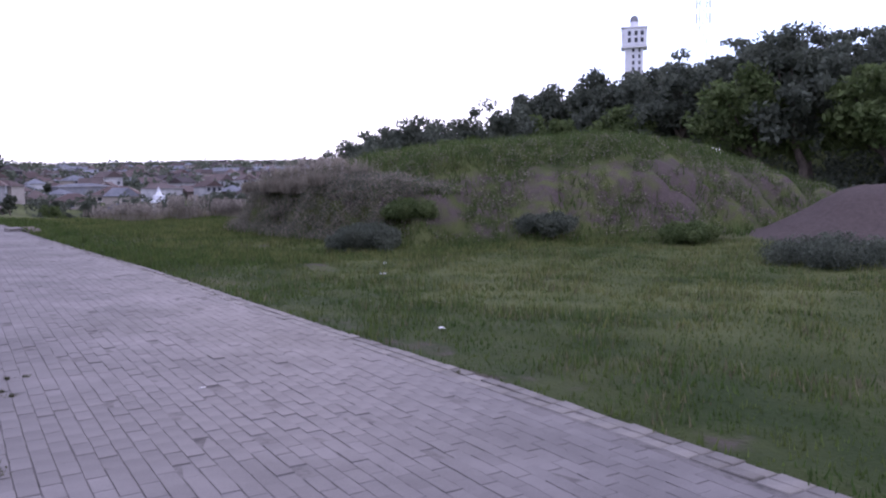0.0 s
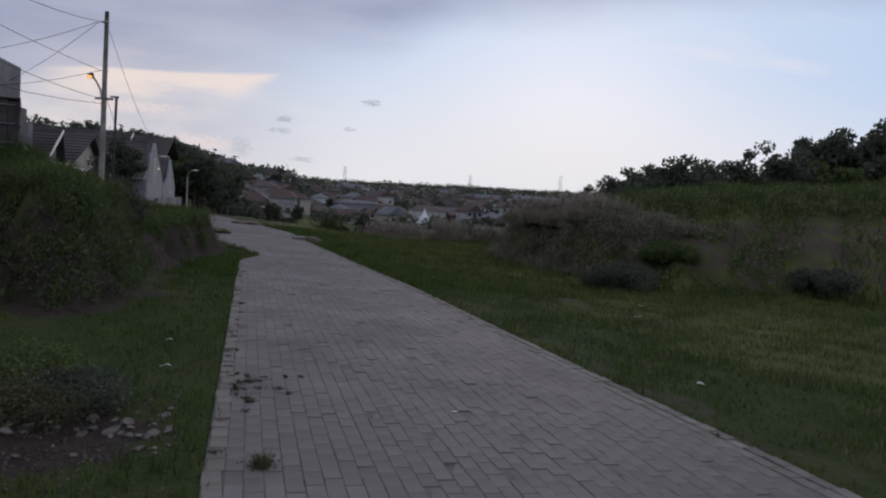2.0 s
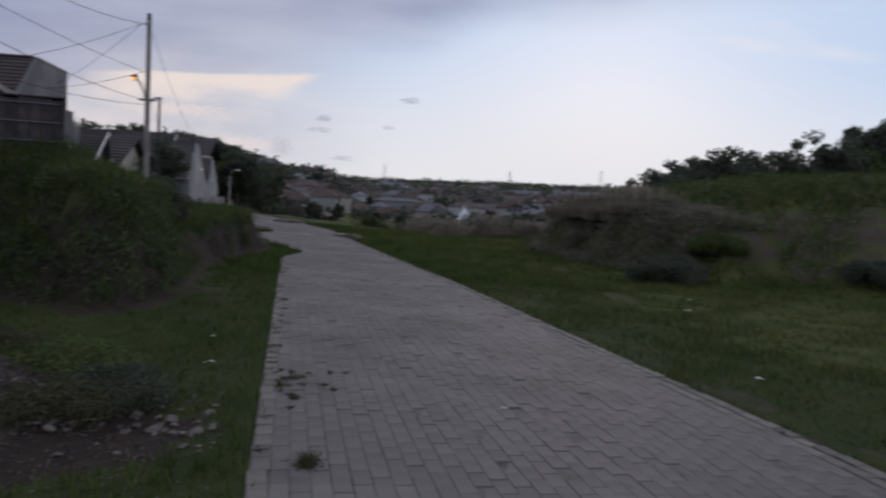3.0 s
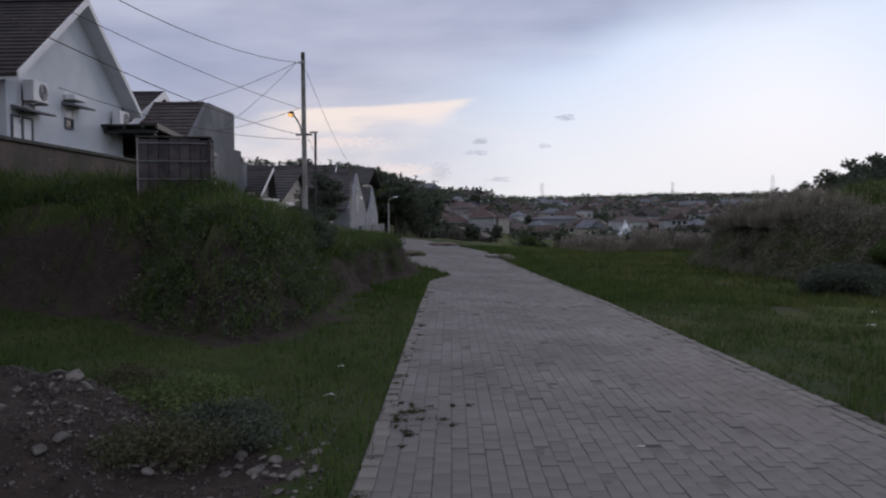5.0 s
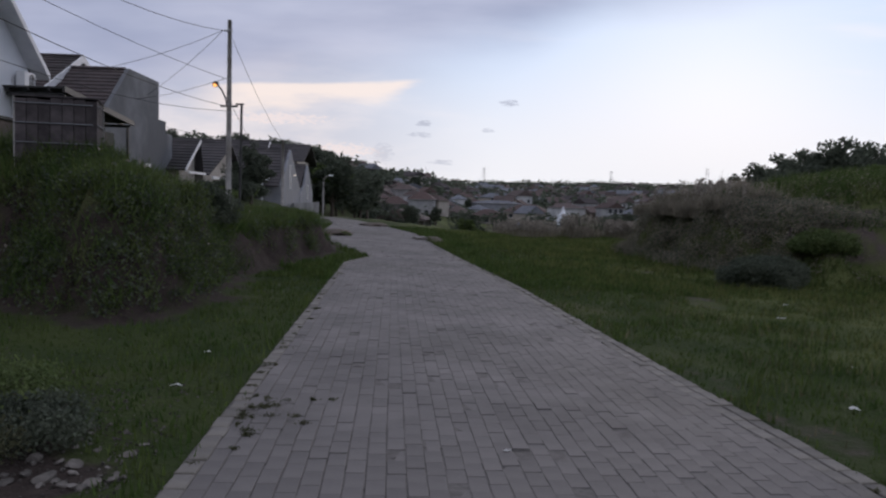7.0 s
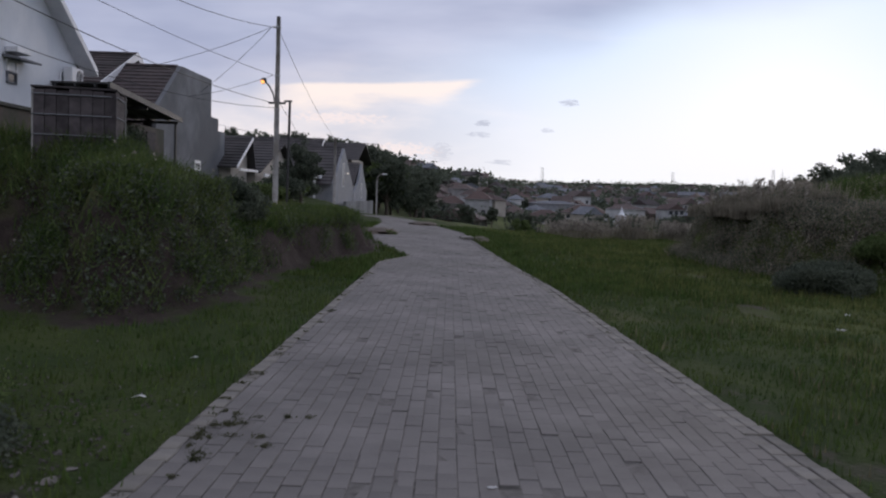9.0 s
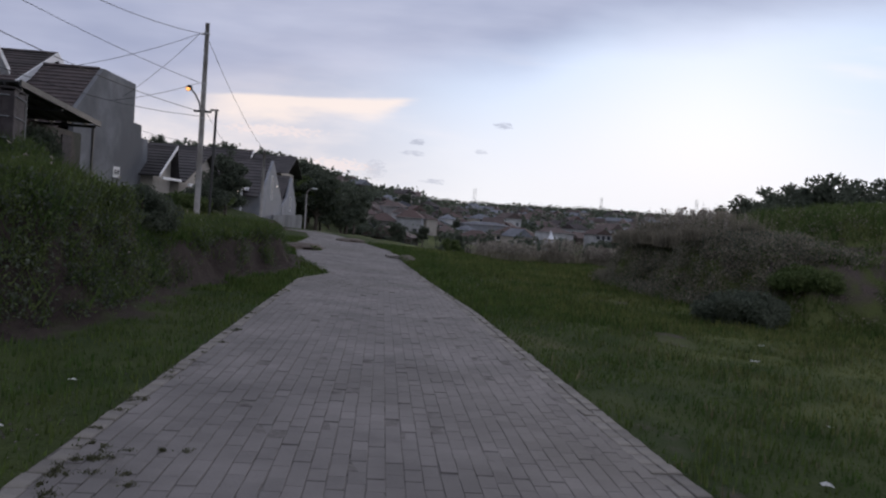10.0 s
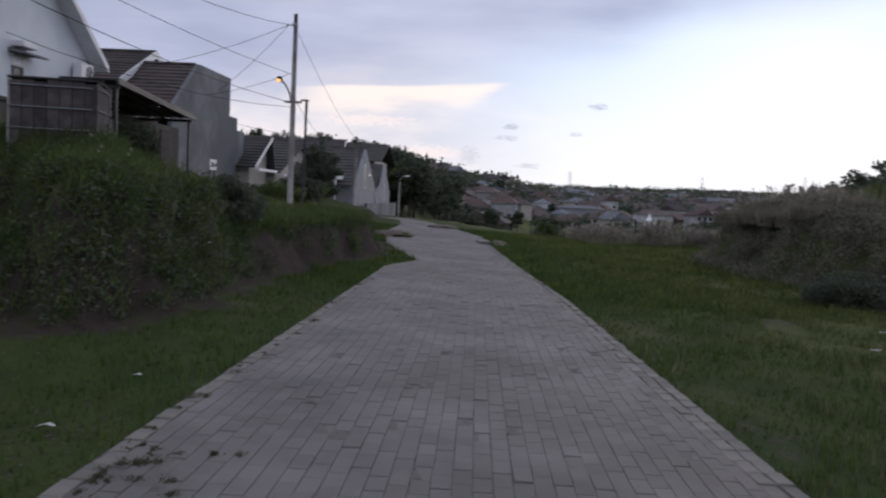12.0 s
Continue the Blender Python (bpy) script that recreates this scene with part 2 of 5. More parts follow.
METALROOF = mat("grey_sheet_roof", (0.10, 0.11, 0.13), (0.17, 0.18, 0.205), scale=0.5, fine=9, rough=0.85, vary=0.2, bump=0.1)
DARKMETAL = mat("dark_painted_steel", (0.035, 0.035, 0.037), (0.06, 0.06, 0.06), scale=3, fine=40, rough=0.6, bump=0.1)
GALV = mat("galvanised_steel", (0.30, 0.31, 0.32), (0.42, 0.42, 0.43), scale=4, fine=40, rough=0.5, metal=0.4, c3=(0.16, 0.13, 0.11), bump=0.2)
POLE = mat("weathered_concrete_pole", (0.24, 0.235, 0.23), (0.34, 0.33, 0.32), scale=3, fine=40, c3=(0.17, 0.15, 0.13), stain=0.9, bump=0.4)
PLANK = mat("weathered_plank", (0.040, 0.035, 0.038), (0.080, 0.070, 0.073), scale=5, fine=45, c3=(0.06, 0.05, 0.05), vary=0.3, bump=0.5)
WIRE = mat("black_cable", (0.015, 0.015, 0.016), (0.02, 0.02, 0.02), bump=0, rough=0.6)
GLASS = mat("dark_window_glass", (0.03, 0.035, 0.045), (0.04, 0.045, 0.055), bump=0, rough=0.4, spec=0.15)
CURTAIN = mat("pale_curtain", (0.78, 0.80, 0.84), (0.84, 0.86, 0.88), scale=4, bump=0.1)
ROCK = mat("rubble_stone", (0.085, 0.078, 0.072), (0.20, 0.185, 0.17), scale=5, fine=40, c3=(0.10, 0.09, 0.085), vary=0.35, bump=0.6)
SOIL = mat("bare_soil", (0.06, 0.048, 0.04), (0.12, 0.095, 0.078), scale=2, fine=30, c3=(0.07, 0.055, 0.045), bump=0.8)
BARK = mat("bark", (0.06, 0.05, 0.04), (0.11, 0.09, 0.075), scale=6, fine=40, bump=0.6)
LEAF_DARK = leaf_mat("dark_leaves", (0.066, 0.082, 0.062), (0.106, 0.124, 0.090), vary=0.3, trans=0.35)
LEAF_BROAD = leaf_mat("broad_dark_leaves", (0.018, 0.030, 0.018), (0.032, 0.048, 0.026), vary=0.3, trans=0.1)
LEAF_MID = leaf_mat("green_leaves", (0.068, 0.102, 0.036), (0.112, 0.146, 0.056), vary=0.3, trans=0.35)
LEAF_PALE = leaf_mat("olive_leaves", (0.180, 0.166, 0.132), (0.255, 0.230, 0.180), vary=0.25, trans=0.4)
GRASS = leaf_mat("grass_blades", (0.042, 0.080, 0.020), (0.084, 0.112, 0.034), vary=0.3, trans=0.35)
YELLOW = leaf_mat("yellowing_grass", (0.094, 0.118, 0.036), (0.150, 0.160, 0.060), vary=0.3, trans=0.4)
WEED = leaf_mat("olive_weed_leaves", (0.060, 0.066, 0.036), (0.095, 0.094, 0.055), vary=0.3)
STRAW = leaf_mat("dry_grass", (0.11, 0.105, 0.060), (0.17, 0.155, 0.095), vary=0.35)
PLUME = leaf_mat("pale_grass_plumes", (0.22, 0.20, 0.17), (0.33, 0.30, 0.26), vary=0.3)
LITTER = mat("white_plastic_scrap", (0.70, 0.70, 0.72), (0.78, 0.78, 0.78), bump=0.1, rough=0.5)
LAMPGLOW = glow("sodium_lamp_glow", (1.0, 0.46, 0.13), 1.7)
HALLGLOW = glow("porch_lamp_glow", (1.0, 0.88, 0.72), 1.2)
BLUE = mat("blue_tarpaulin", (0.05, 0.13, 0.34), (0.07, 0.17, 0.42), bump=0.1, rough=0.6)
INK = mat("dark_lettering", (0.03, 0.03, 0.03), (0.04, 0.04, 0.04), bump=0)


# ---- mesh helpers ----
def mesh_of(name, bm, material, smooth=False):
    me = bpy.data.meshes.new(name)
    bm.to_mesh(me)
    bm.free()
    for mt in (material if isinstance(material, (list, tuple)) else [material]):
        me.materials.append(mt)
    if smooth:
        me.polygons.foreach_set("use_smooth", [True] * len(me.polygons))
    return me


def part(name, bm, material, parent=None, label="", smooth=False):
    ob = new(name, mesh_of(name, bm, material, smooth))
    if parent is not None:
        ob.parent = parent
    if label:
        ob["label"] = label
    return ob


def thing(name, at=(0, 0, 0), rz=0.0, label="", category="", group="", kind=""):
    e = new(name)
    e.empty_display_size = 0.3
    e.matrix_world = pose(*at, 0, 0, rz)
    return tagged(e, label, category, group, kind)


def pydata(name, verts, faces, material, parent=None, smooth=False, label=""):
    me = bpy.data.meshes.new(name)
    me.from_pydata(verts, [], faces)
    for mt in (material if isinstance(material, (list, tuple)) else [material]):
        me.materials.append(mt)
    if smooth:
        me.polygons.foreach_set("use_smooth", [True] * len(me.polygons))
    ob = new(name, me)
    if parent is not None:
        ob.parent = parent
    if label:
        ob["label"] = label
    return ob


def box(bm, x0, y0, z0, x1, y1, z1, bevel=0.0):
    r = bmesh.ops.create_cube(bm, size=1.0)
    bmesh.ops.transform(bm, verts=r["verts"], matrix=Matrix.Translation(((x0 + x1) / 2, (y0 + y1) / 2, (z0 + z1) / 2)) @ Matrix.Diagonal((abs(x1 - x0), abs(y1 - y0), abs(z1 - z0), 1)))
    if bevel:
        es = {e for v in r["verts"] for e in v.link_edges}
        bmesh.ops.bevel(bm, geom=list(es), offset=bevel, segments=1, affect="EDGES")
    return bm


def boxed(*a, bevel=0.0):
    return box(bmesh.new(), *a, bevel=bevel)


def prism(bm, outline, axis, lo, hi):
    """An outline of 2D points drawn out along an axis ('x', 'y' or 'z')."""
    def p3(a, b, c):
        return {"x": (c, a, b), "y": (a, c, b), "z": (a, b, c)}[axis]
    A = [bm.verts.new(p3(a, b, lo)) for a, b in outline]
    B = [bm.verts.new(p3(a, b, hi)) for a, b in outline]
    n = len(A)
    fs = [bm.faces.new(A), bm.faces.new(B[::-1])] + [bm.faces.new((A[i], B[i], B[(i + 1) % n], A[(i + 1) % n])) for i in range(n)]
    bmesh.ops.recalc_face_normals(bm, faces=fs)
    return bm


def tube(bm, pts, radii, seg=8):
    pts = [Vector(p) for p in pts]
    if isinstance(radii, (int, float)):
        radii = [radii] * len(pts)
    rings = []
    for i, p in enumerate(pts):
        d = (pts[min(i + 1, len(pts) - 1)] - pts[max(i - 1, 0)]).normalized()
        a = d.cross(Vector((0, 0, 1)) if abs(d.z) < 0.9 else Vector((1, 0, 0))).normalized()
        b = d.cross(a)
        rings.append([bm.verts.new(p + radii[i] * (math.cos(2 * math.pi * k / seg) * a + math.sin(2 * math.pi * k / seg) * b)) for k in range(seg)])
    for r, s in zip(rings, rings[1:]):
        for k in range(seg):
            bm.faces.new((r[k], r[(k + 1) % seg], s[(k + 1) % seg], s[k]))
    bm.faces.new(rings[0]), bm.faces.new(rings[-1][::-1])
    return bm


# ---- lie of the land ----
def sstep(a, b, x):
    t = np.clip((np.asarray(x, float) - a) / (b - a), 0, 1)
    return t * t * (3 - 2 * t)


def inside_distance(px, py, poly):
    """Distance to an outline, positive within it."""
    px, py = np.asarray(px, float), np.asarray(py, float)
    best = np.full(px.shape, 1e9)
    odd = np.zeros(px.shape, bool)
    for (ax, ay), (bx, by) in zip(poly, poly[1:] + poly[:1]):
        dx, dy = bx - ax, by - ay
        t = np.clip(((px - ax) * dx + (py - ay) * dy) / (dx * dx + dy * dy), 0, 1)
        best = np.minimum(best, np.hypot(px - ax - t * dx, py - ay - t * dy))
        if ay != by:
            odd ^= ((ay > py) != (by > py)) & (px < (bx - ax) * (py - ay) / (by - ay) + ax)
    return np.where(odd, best, -best)


def ripple(x, y, s, seed=0.0):
    """Smooth cheap unevenness of wavelength about s."""
    k = 2 * math.pi / s
    return (np.sin(k * x + 1.3 * np.sin(k * 0.7 * y + seed) + seed) + np.sin(k * 0.83 * y + 1.7 * np.sin(k * 0.6 * x + 2 * seed) + 2.1 * seed)
            + 0.6 * np.sin(k * 1.9 * x + k * 1.4 * y + 3 * seed) + 0.5 * np.sin(k * 2.3 * y - k * 1.7 * x + 5 * seed)) / 3.1


BANK = [(-60, 14), (-16, 13.4), (-10.4, 12.9), (-8.6, 13.0), (-6.6, 12.4), (-5.4, 11.0), (-4.4, 10.3), (-3.9, 11.6), (-3.95, 13.5), (-4.1, 17), (-3.7, 20),
        (-3.05, 23), (-3.3, 26), (-3.7, 28.6), (-5.2, 31), (-6.5, 36), (-7.2, 45), (-7.6, 62), (-60, 62)]
MOUND = [(12, 37), (8.6, 34), (7.2, 30.5), (6.9, 25), (7.4, 21.5), (8.8, 19.6), (11, 18.4), (13.5, 17.2), (15.4, 15.6), (19, 16.5), (26, 18), (36, 22), (36, 42), (20, 40)]
ROAD_L = np.array([(-14, -2.44), (20.2, -2.44), (22.6, -1.90), (24.2, -2.40), (28.7, -3.35), (37, -4.4), (48, -4.7), (56, -5.6), (62, -8.5)])
ROAD_R = np.array([(-14, 1.85), (3.8, 1.60), (7.5, 1.42), (10.6, 1.29), (16.4, 1.07), (23.4, 0.55), (35.5, -0.1), (39.3, -0.2), (48.5, -1.9), (53, -2.8), (58, -3.9), (62, -5.6)])


def road_left(y):
    return np.interp(y, ROAD_L[:, 0], ROAD_L[:, 1])


def road_right(y):
    return np.interp(y, ROAD_R[:, 0], ROAD_R[:, 1])


def plane(x, y):
    return -0.003 * np.clip(y, -20, 70) - 0.033 * np.clip(x, -8, 6)


def bank_top(x, y):
    a = np.clip(1.82 + 0.14 * (-x - 4), 1.6, 2.12)
    b = np.interp(-x, [3, 5, 8, 10.5, 12.5], [0.92, 0.80, 0.72, 1.05, 1.5])
    c = np.clip(0.35 + 0.22 * (-x - 7.5), 0.1, 1.8)
    t1, t2 = sstep(14.2, 16.0, y + 0.25 * np.minimum(x + 5, 0)), sstep(30, 52, y)
    return (a * (1 - t1) + b * t1) * (1 - t2) + c * t2


def relief(x, y):
    """Height of the ground, and how bare it is (0 to 1)."""
    x, y = np.asarray(x, float), np.asarray(y, float)
    z = plane(x, y)
    onroad = (x > road_left(y) - 0.02) & (x < road_right(y) + 0.02) & (y < 62)
    away = np.minimum(np.abs(x - road_left(y)), np.abs(x - road_right(y)))
    verge = np.where(onroad, 0, sstep(0, 0.8, away))
    soil = 0.12 * sstep(0.35, 0.05, away)
    r = np.hypot(x, y)
    az = np.degrees(np.arctan2(x, np.maximum(y, 1e-6)))
    # field: low humps and a worn track
    z = z + verge * (0.035 * ripple(x, y, 2.7, 0.4) + 0.06 * ripple(x, y, 8.0, 1.9) + 0.02 * ripple(x, y, 0.9, 4.0))
    track = np.abs(x - (3.4 + 0.13 * (y - 8) + 0.3 * np.sin(y * 0.4)))
    soil = soil + 0.22 * sstep(1.3, 0.1, track) * (y > 6) * (y < 24) + 0.16 * sstep(0.2, 0.7, ripple(x, y, 6.0, 3.0)) * (x > 2) * sstep(9, 15, y)
    soil = soil + 0.36 * sstep(-0.7, 0.5, ripple(x, y, 1.3, 0.3)) * sstep(14, 8, y) * sstep(0.0, 0.15, x - road_right(y)) * sstep(1.5, 0.3, x - road_right(y)) * (y > 0)
    # left bank
    d = inside_distance(x, y, BANK)
    d = d + (0.28 * ripple(x, y, 2.2, 2.2) + 0.10 * ripple(x, y, 0.8, 0.7)) * np.where(y > 16, 0.75, 1.0)
    cut = sstep(15.2, 16.4, y)
    rise = (0.72 + 0.16 * cut) * sstep(-0.1 + 0.05 * cut, 0.75 - 0.42 * cut, d) + (0.28 - 0.16 * cut) * sstep(0.5, 2.8, d)
    z = z + bank_top(x, y) * rise + 0.10 * ripple(x, y, 1.9, 3.3) * sstep(0.3, 1.2, d)
    soil = soil + 0.62 * sstep(-0.75, -0.15, d + 0.25 * ripple(x, y, 1.3, 4.4)) * sstep(1.0, 0.45, d)
    soil = soil + 0.4 * cut * sstep(-0.1, 0.1, d) * sstep(0.75, 0.5, d)
    soil = np.where((d > 1.1) & (y < 62), soil - 0.1, soil)
    # rubble heap by the road
    h = np.hypot((x + 6.2) / 3.2, (y - 5.6) / 2.5)
    z = z + 0.42 * sstep(1.0, 0.35, h) * (1 + 0.25 * ripple(x, y, 1.1, 1.0))
    soil = soil + 0.62 * sstep(1.12, 0.8, h)
    h = np.hypot((x + 3.9) / 1.5, (y - 5.35) / 0.8) + 0.15 * ripple(x, y, 0.7, 2.6)
    soil = soil + 0.5 * sstep(1.1, 0.7, h) * (x < road_left(y) - 0.25)
    # right mound
    d = inside_distance(x, y, MOUND) + 0.5 * ripple(x, y, 4.0, 0.9) + 0.2 * ripple(x, y, 1.4, 2.9)
    dd = d * (1 + 1.8 * sstep(11, 8, x))
    top = np.interp(x, [5.5, 6.6, 7.6, 9.0, 9.6, 11, 12.6, 15.4, 18.4, 22.7, 27.7, 36], [1.6, 2.05, 2.15, 1.8, 1.95, 2.35, 2.6, 2.9, 3.15, 2.9, 2.2, 1.0])
    z = z + (top + 0.18 * ripple(x, y, 2.6, 5.1)) * (0.62 * sstep(-0.2, 2.4, dd) + 0.38 * sstep(1.5, 5.5, dd))
    soil = soil + 0.46 * sstep(-0.2, 0.8, d) * sstep(4.2, 2.6, d)
    # heap of bare earth beside it
    h = np.hypot((x - 21.0) / 5.0, (y - 13.3) / 3.6)
    z = z + 1.40 * sstep(1.0, 0.12, h) * (1 + 0.06 * ripple(x, y, 1.7, 0.2))
    soil = soil + 0.9 * sstep(1.0, 0.85, h)
    # the valley beyond the field, the town's slope and the far ridge
    val = np.interp(r, [0, 44, 56, 80, 140, 220, 400, 700, 1100, 1600, 2200, 6000], [0, 0, -1.8, -3.8, -5.6, -5.8, -1.2, 8.0, 22.0, 35, 30, 20])
    val = val + np.where(r > 500, (5.0 * ripple(x, y, 900, 1.0) + 3.0 * ripple(x, y, 310, 2.0)) * sstep(500, 1400, r), 0)
    east = sstep(3, 12, x - road_right(np.clip(y, -14, 62)))
    m = np.where(y < 66, east * sstep(40, 46, y), sstep(-16, -2, x + 0.02 * (y - 66)))
    m = np.maximum(m, sstep(250, 500, r))
    z = z + val * m
    # the long wooded shoulder that comes down from the left
    crest = np.interp(az, [-60, -20, -8, -5.5, -3.5, -1.9, 0, 2, 5], [2.5, 3.2, 2.8, 2.4, 1.85, 1.4, 1.1, 0.95, 0.8])
    slope = sstep(190, 420, r) * sstep(1500, 900, r) * sstep(5.5, 1.5, az) * sstep(-70, -40, az) * (y > 0)
    z = z + (1.5 + r * np.tan(np.radians(crest)) - z) * slope * (y > 66)
    # wooded hill to the right and behind, low wooded rise to the left
    hill = np.interp(az, [-180, -100, -8, 22, 26, 34, 40, 44.5, 50, 62, 100, 140, 180], [3, 4, 0, -0.5, -0.6, 2.0, 3.9, 5.6, 7.2, 7.0, 6, 4, 3])
    hill = np.where(y < 0, 4.0, hill)
    z = z + hill * sstep(46, 80, r) * sstep(900, 300, r)
    lefthill = sstep(-1.5, -6, az) * sstep(-60, -25, az) * (y > 0)
    z = z + lefthill * 2.2 * sstep(85, 115, r) * sstep(420, 190, r)
    # bed under the paving
    deep = onroad & (away > 0.12)
    z = np.where(deep, plane(x, y) - 0.07, np.where(onroad, plane(x, y) - 0.03, z))
    soil = np.where(deep, 1.0, soil)
    return z, np.clip(soil, 0, 1)


def dry_and_lit(x, y):
    """Yellowed patches of the field's grass, which also carry its backlit brightness (0 to 1)."""
    x, y = np.asarray(x, float), np.asarray(y, float)
    d = 0.55 + 0.55 * ripple(x * 0.6, y, 3.7, 1.1) + 0.3 * ripple(x, y, 1.3, 2.4)
    return np.clip(d, 0, 1) * sstep(1.2, 3.2, x - road_right(y) - 0.12 * np.clip(9 - y, 0, 9)) * sstep(4.5, 9, y + 0.25 * x)


def height(x, y):
    return float(relief(np.array([x]), np.array([y]))[0][0])


def ticks(lo, hi, step, far_lo, far_hi, growth=1.09):
    mid = list(np.arange(lo, hi + 1e-6, step))
    s, out = step, []
    v = hi
    while v < far_hi:
        s *= growth
        v += s
        out.append(v)
    s, pre = step, []
    v = lo
    while v > far_lo:
        s *= growth
        v -= s
        pre.append(v)
    return np.array(pre[::-1] + mid + out)


def build_ground():
    xs = ticks(-16, 30, 0.22, -5000, 5000)
    ys = ticks(1, 50, 0.25, -3000, 6000)
    gx, gy = np.meshgrid(xs, ys)
    z, soil = relief(gx.ravel(), gy.ravel())
    verts = np.column_stack([gx.ravel(), gy.ravel(), z])
    nx, ny = len(xs), len(ys)
    i = (np.arange(ny - 1)[:, None] * nx + np.arange(nx - 1)[None, :]).ravel()
    faces = np.column_stack([i, i + 1, i + nx + 1, i + nx])
    me = bpy.data.meshes.new("ground")
    me.vertices.add(len(verts))
    me.vertices.foreach_set("co", verts.ravel())
    me.loops.add(faces.size)
    me.loops.foreach_set("vertex_index", faces.ravel())
    me.polygons.add(len(faces))
    me.polygons.foreach_set("loop_start", np.arange(0, faces.size, 4))
    me.polygons.foreach_set("use_smooth", np.ones(len(faces), bool))
    me.update(calc_edges=True)
    at = me.attributes.new("soil", "FLOAT", "POINT")
    at.data.foreach_set("value", soil)
    at = me.attributes.new("dry", "FLOAT", "POINT")
    at.data.foreach_set("value", dry_and_lit(gx.ravel(), gy.ravel()))
    at = me.attributes.new("loam", "FLOAT", "POINT")
    at.data.foreach_set("value", sstep(-2.0, -2.6, gx.ravel()))
    me.materials.append(GROUND)
    ob = new("ground", me)
    return tagged(ob, "uneven grassy ground with worn bare soil, banks and far hills", "ground", kind="structure")


ground = build_ground()


# ---- the paved road ----
def road_bed():
    ys = list(np.arange(-12, 62.1, 0.5))
    verts, faces = [], []
    for y in ys:
        a, b = road_left(y), road_right(y)
        verts += [(a, y, plane(a, y) - 0.006), (b, y, plane(b, y) - 0.005)]
    for k in range(len(ys) - 1):
        faces.append((2 * k, 2 * k + 1, 2 * k + 3, 2 * k + 2))
    ob = pydata("road", verts, faces, JOINT)
    return tagged(ob, "lane paved with grey concrete blocks, sandy joints and stained patches", "road", kind="structure")


road = road_bed()

# ---- houses along the road ----
def stepped(ye, eave, yr, ridge, courses, thick):
    """Outline of a tiled slope seen end on: every course steps up over the one below."""
    top = []
    for k in range(courses):
        t0, t1 = k / courses, (k + 1) / courses
        top += [(ye + (yr - ye) * t0, eave + (ridge - eave) * t0 + thick), (ye + (yr - ye) * t1, eave + (ridge - eave) * t1 + thick * 0.35)]
    return [(ye, eave), *top, (yr, ridge)]


def gable_roof(parent, x0, x1, ya, yb, eave, ridge, thick=0.10, courses=14, material=None, ridge_y=None, eave_b=None):
    """Two tiled slopes with the ridge along x and a ridge cap."""
    material = material or TILE
    yr = (ya + yb) / 2 if ridge_y is None else ridge_y
    for ye, e in ((ya, eave), (yb, eave if eave_b is None else eave_b)):
        part("roof_slope", prism(bmesh.new(), stepped(ye, e, yr, ridge, courses, thick), "x", x0, x1), material, parent, "tiled roof slope in stepped courses")
    bm = bmesh.new()
    prism(bm, [(yr - 0.13, ridge + 0.05), (yr, ridge + 0.15), (yr + 0.13, ridge + 0.05)], "x", x0, x1 + 0.02)
    part("ridge_cap", bm, material, parent)
    return yr


def gabled_house(label, xf, xb, ya, yb, g, eave, ridge, yr=None, wall=None, tiles=None, over=0.45, courses=14, white_edge=True):
    """A house whose gable faces the road: four walls, two slopes, barge boards."""
    h = thing("house", (0, 0, 0), 0, label, "house")
    yr = (ya + yb) / 2 if yr is None else yr
    sa, sb = (ridge - eave) / (yr - ya), (ridge - eave) / (yb - yr)
    wa, wb = ya + 0.4, yb - 0.4
    za, zb = eave + 0.4 * sa - 0.06, eave + 0.4 * sb - 0.06
    w = wall or CREAM
    part("gable_wall", prism(bmesh.new(), [(wa, g), (wb, g), (wb, zb), (yr, ridge - 0.08), (wa, za)], "x", xf - over - 0.2, xf - over), w, h)
    part("rear_gable", prism(bmesh.new(), [(wa, g), (wb, g), (wb, zb), (yr, ridge - 0.08), (wa, za)], "x", xb + 0.2, xb + 0.4), w, h)
    part("side_wall", boxed(xb + 0.4, wa, g, xf - over - 0.2, wa + 0.2, za), w, h)
    part("side_wall", boxed(xb + 0.4, wb - 0.2, g, xf - over - 0.2, wb, zb), w, h)
    gable_roof(h, xb, xf, ya, yb, eave, ridge, courses=courses, material=tiles, ridge_y=yr)
    if white_edge:
        barge(h, xf, ya, yb, eave, ridge, width=0.06, ridge_y=yr, both=False)
    return h


def barge(parent, x, ya, yb, eave, ridge, width=0.2, depth=0.05, material=None, ridge_y=None, both=True):
    yr = (ya + yb) / 2 if ridge_y is None else ridge_y
    for ye in (ya, yb) if both else (ya,):
        bm = bmesh.new()
        prism(bm, [(ye, eave - width + 0.02), (yr, ridge - width + 0.02), (yr, ridge + 0.13), (ye, eave + 0.13)], "x", x, x + depth)
        part("barge_board", bm, material or TRIM, parent, "white painted barge board")


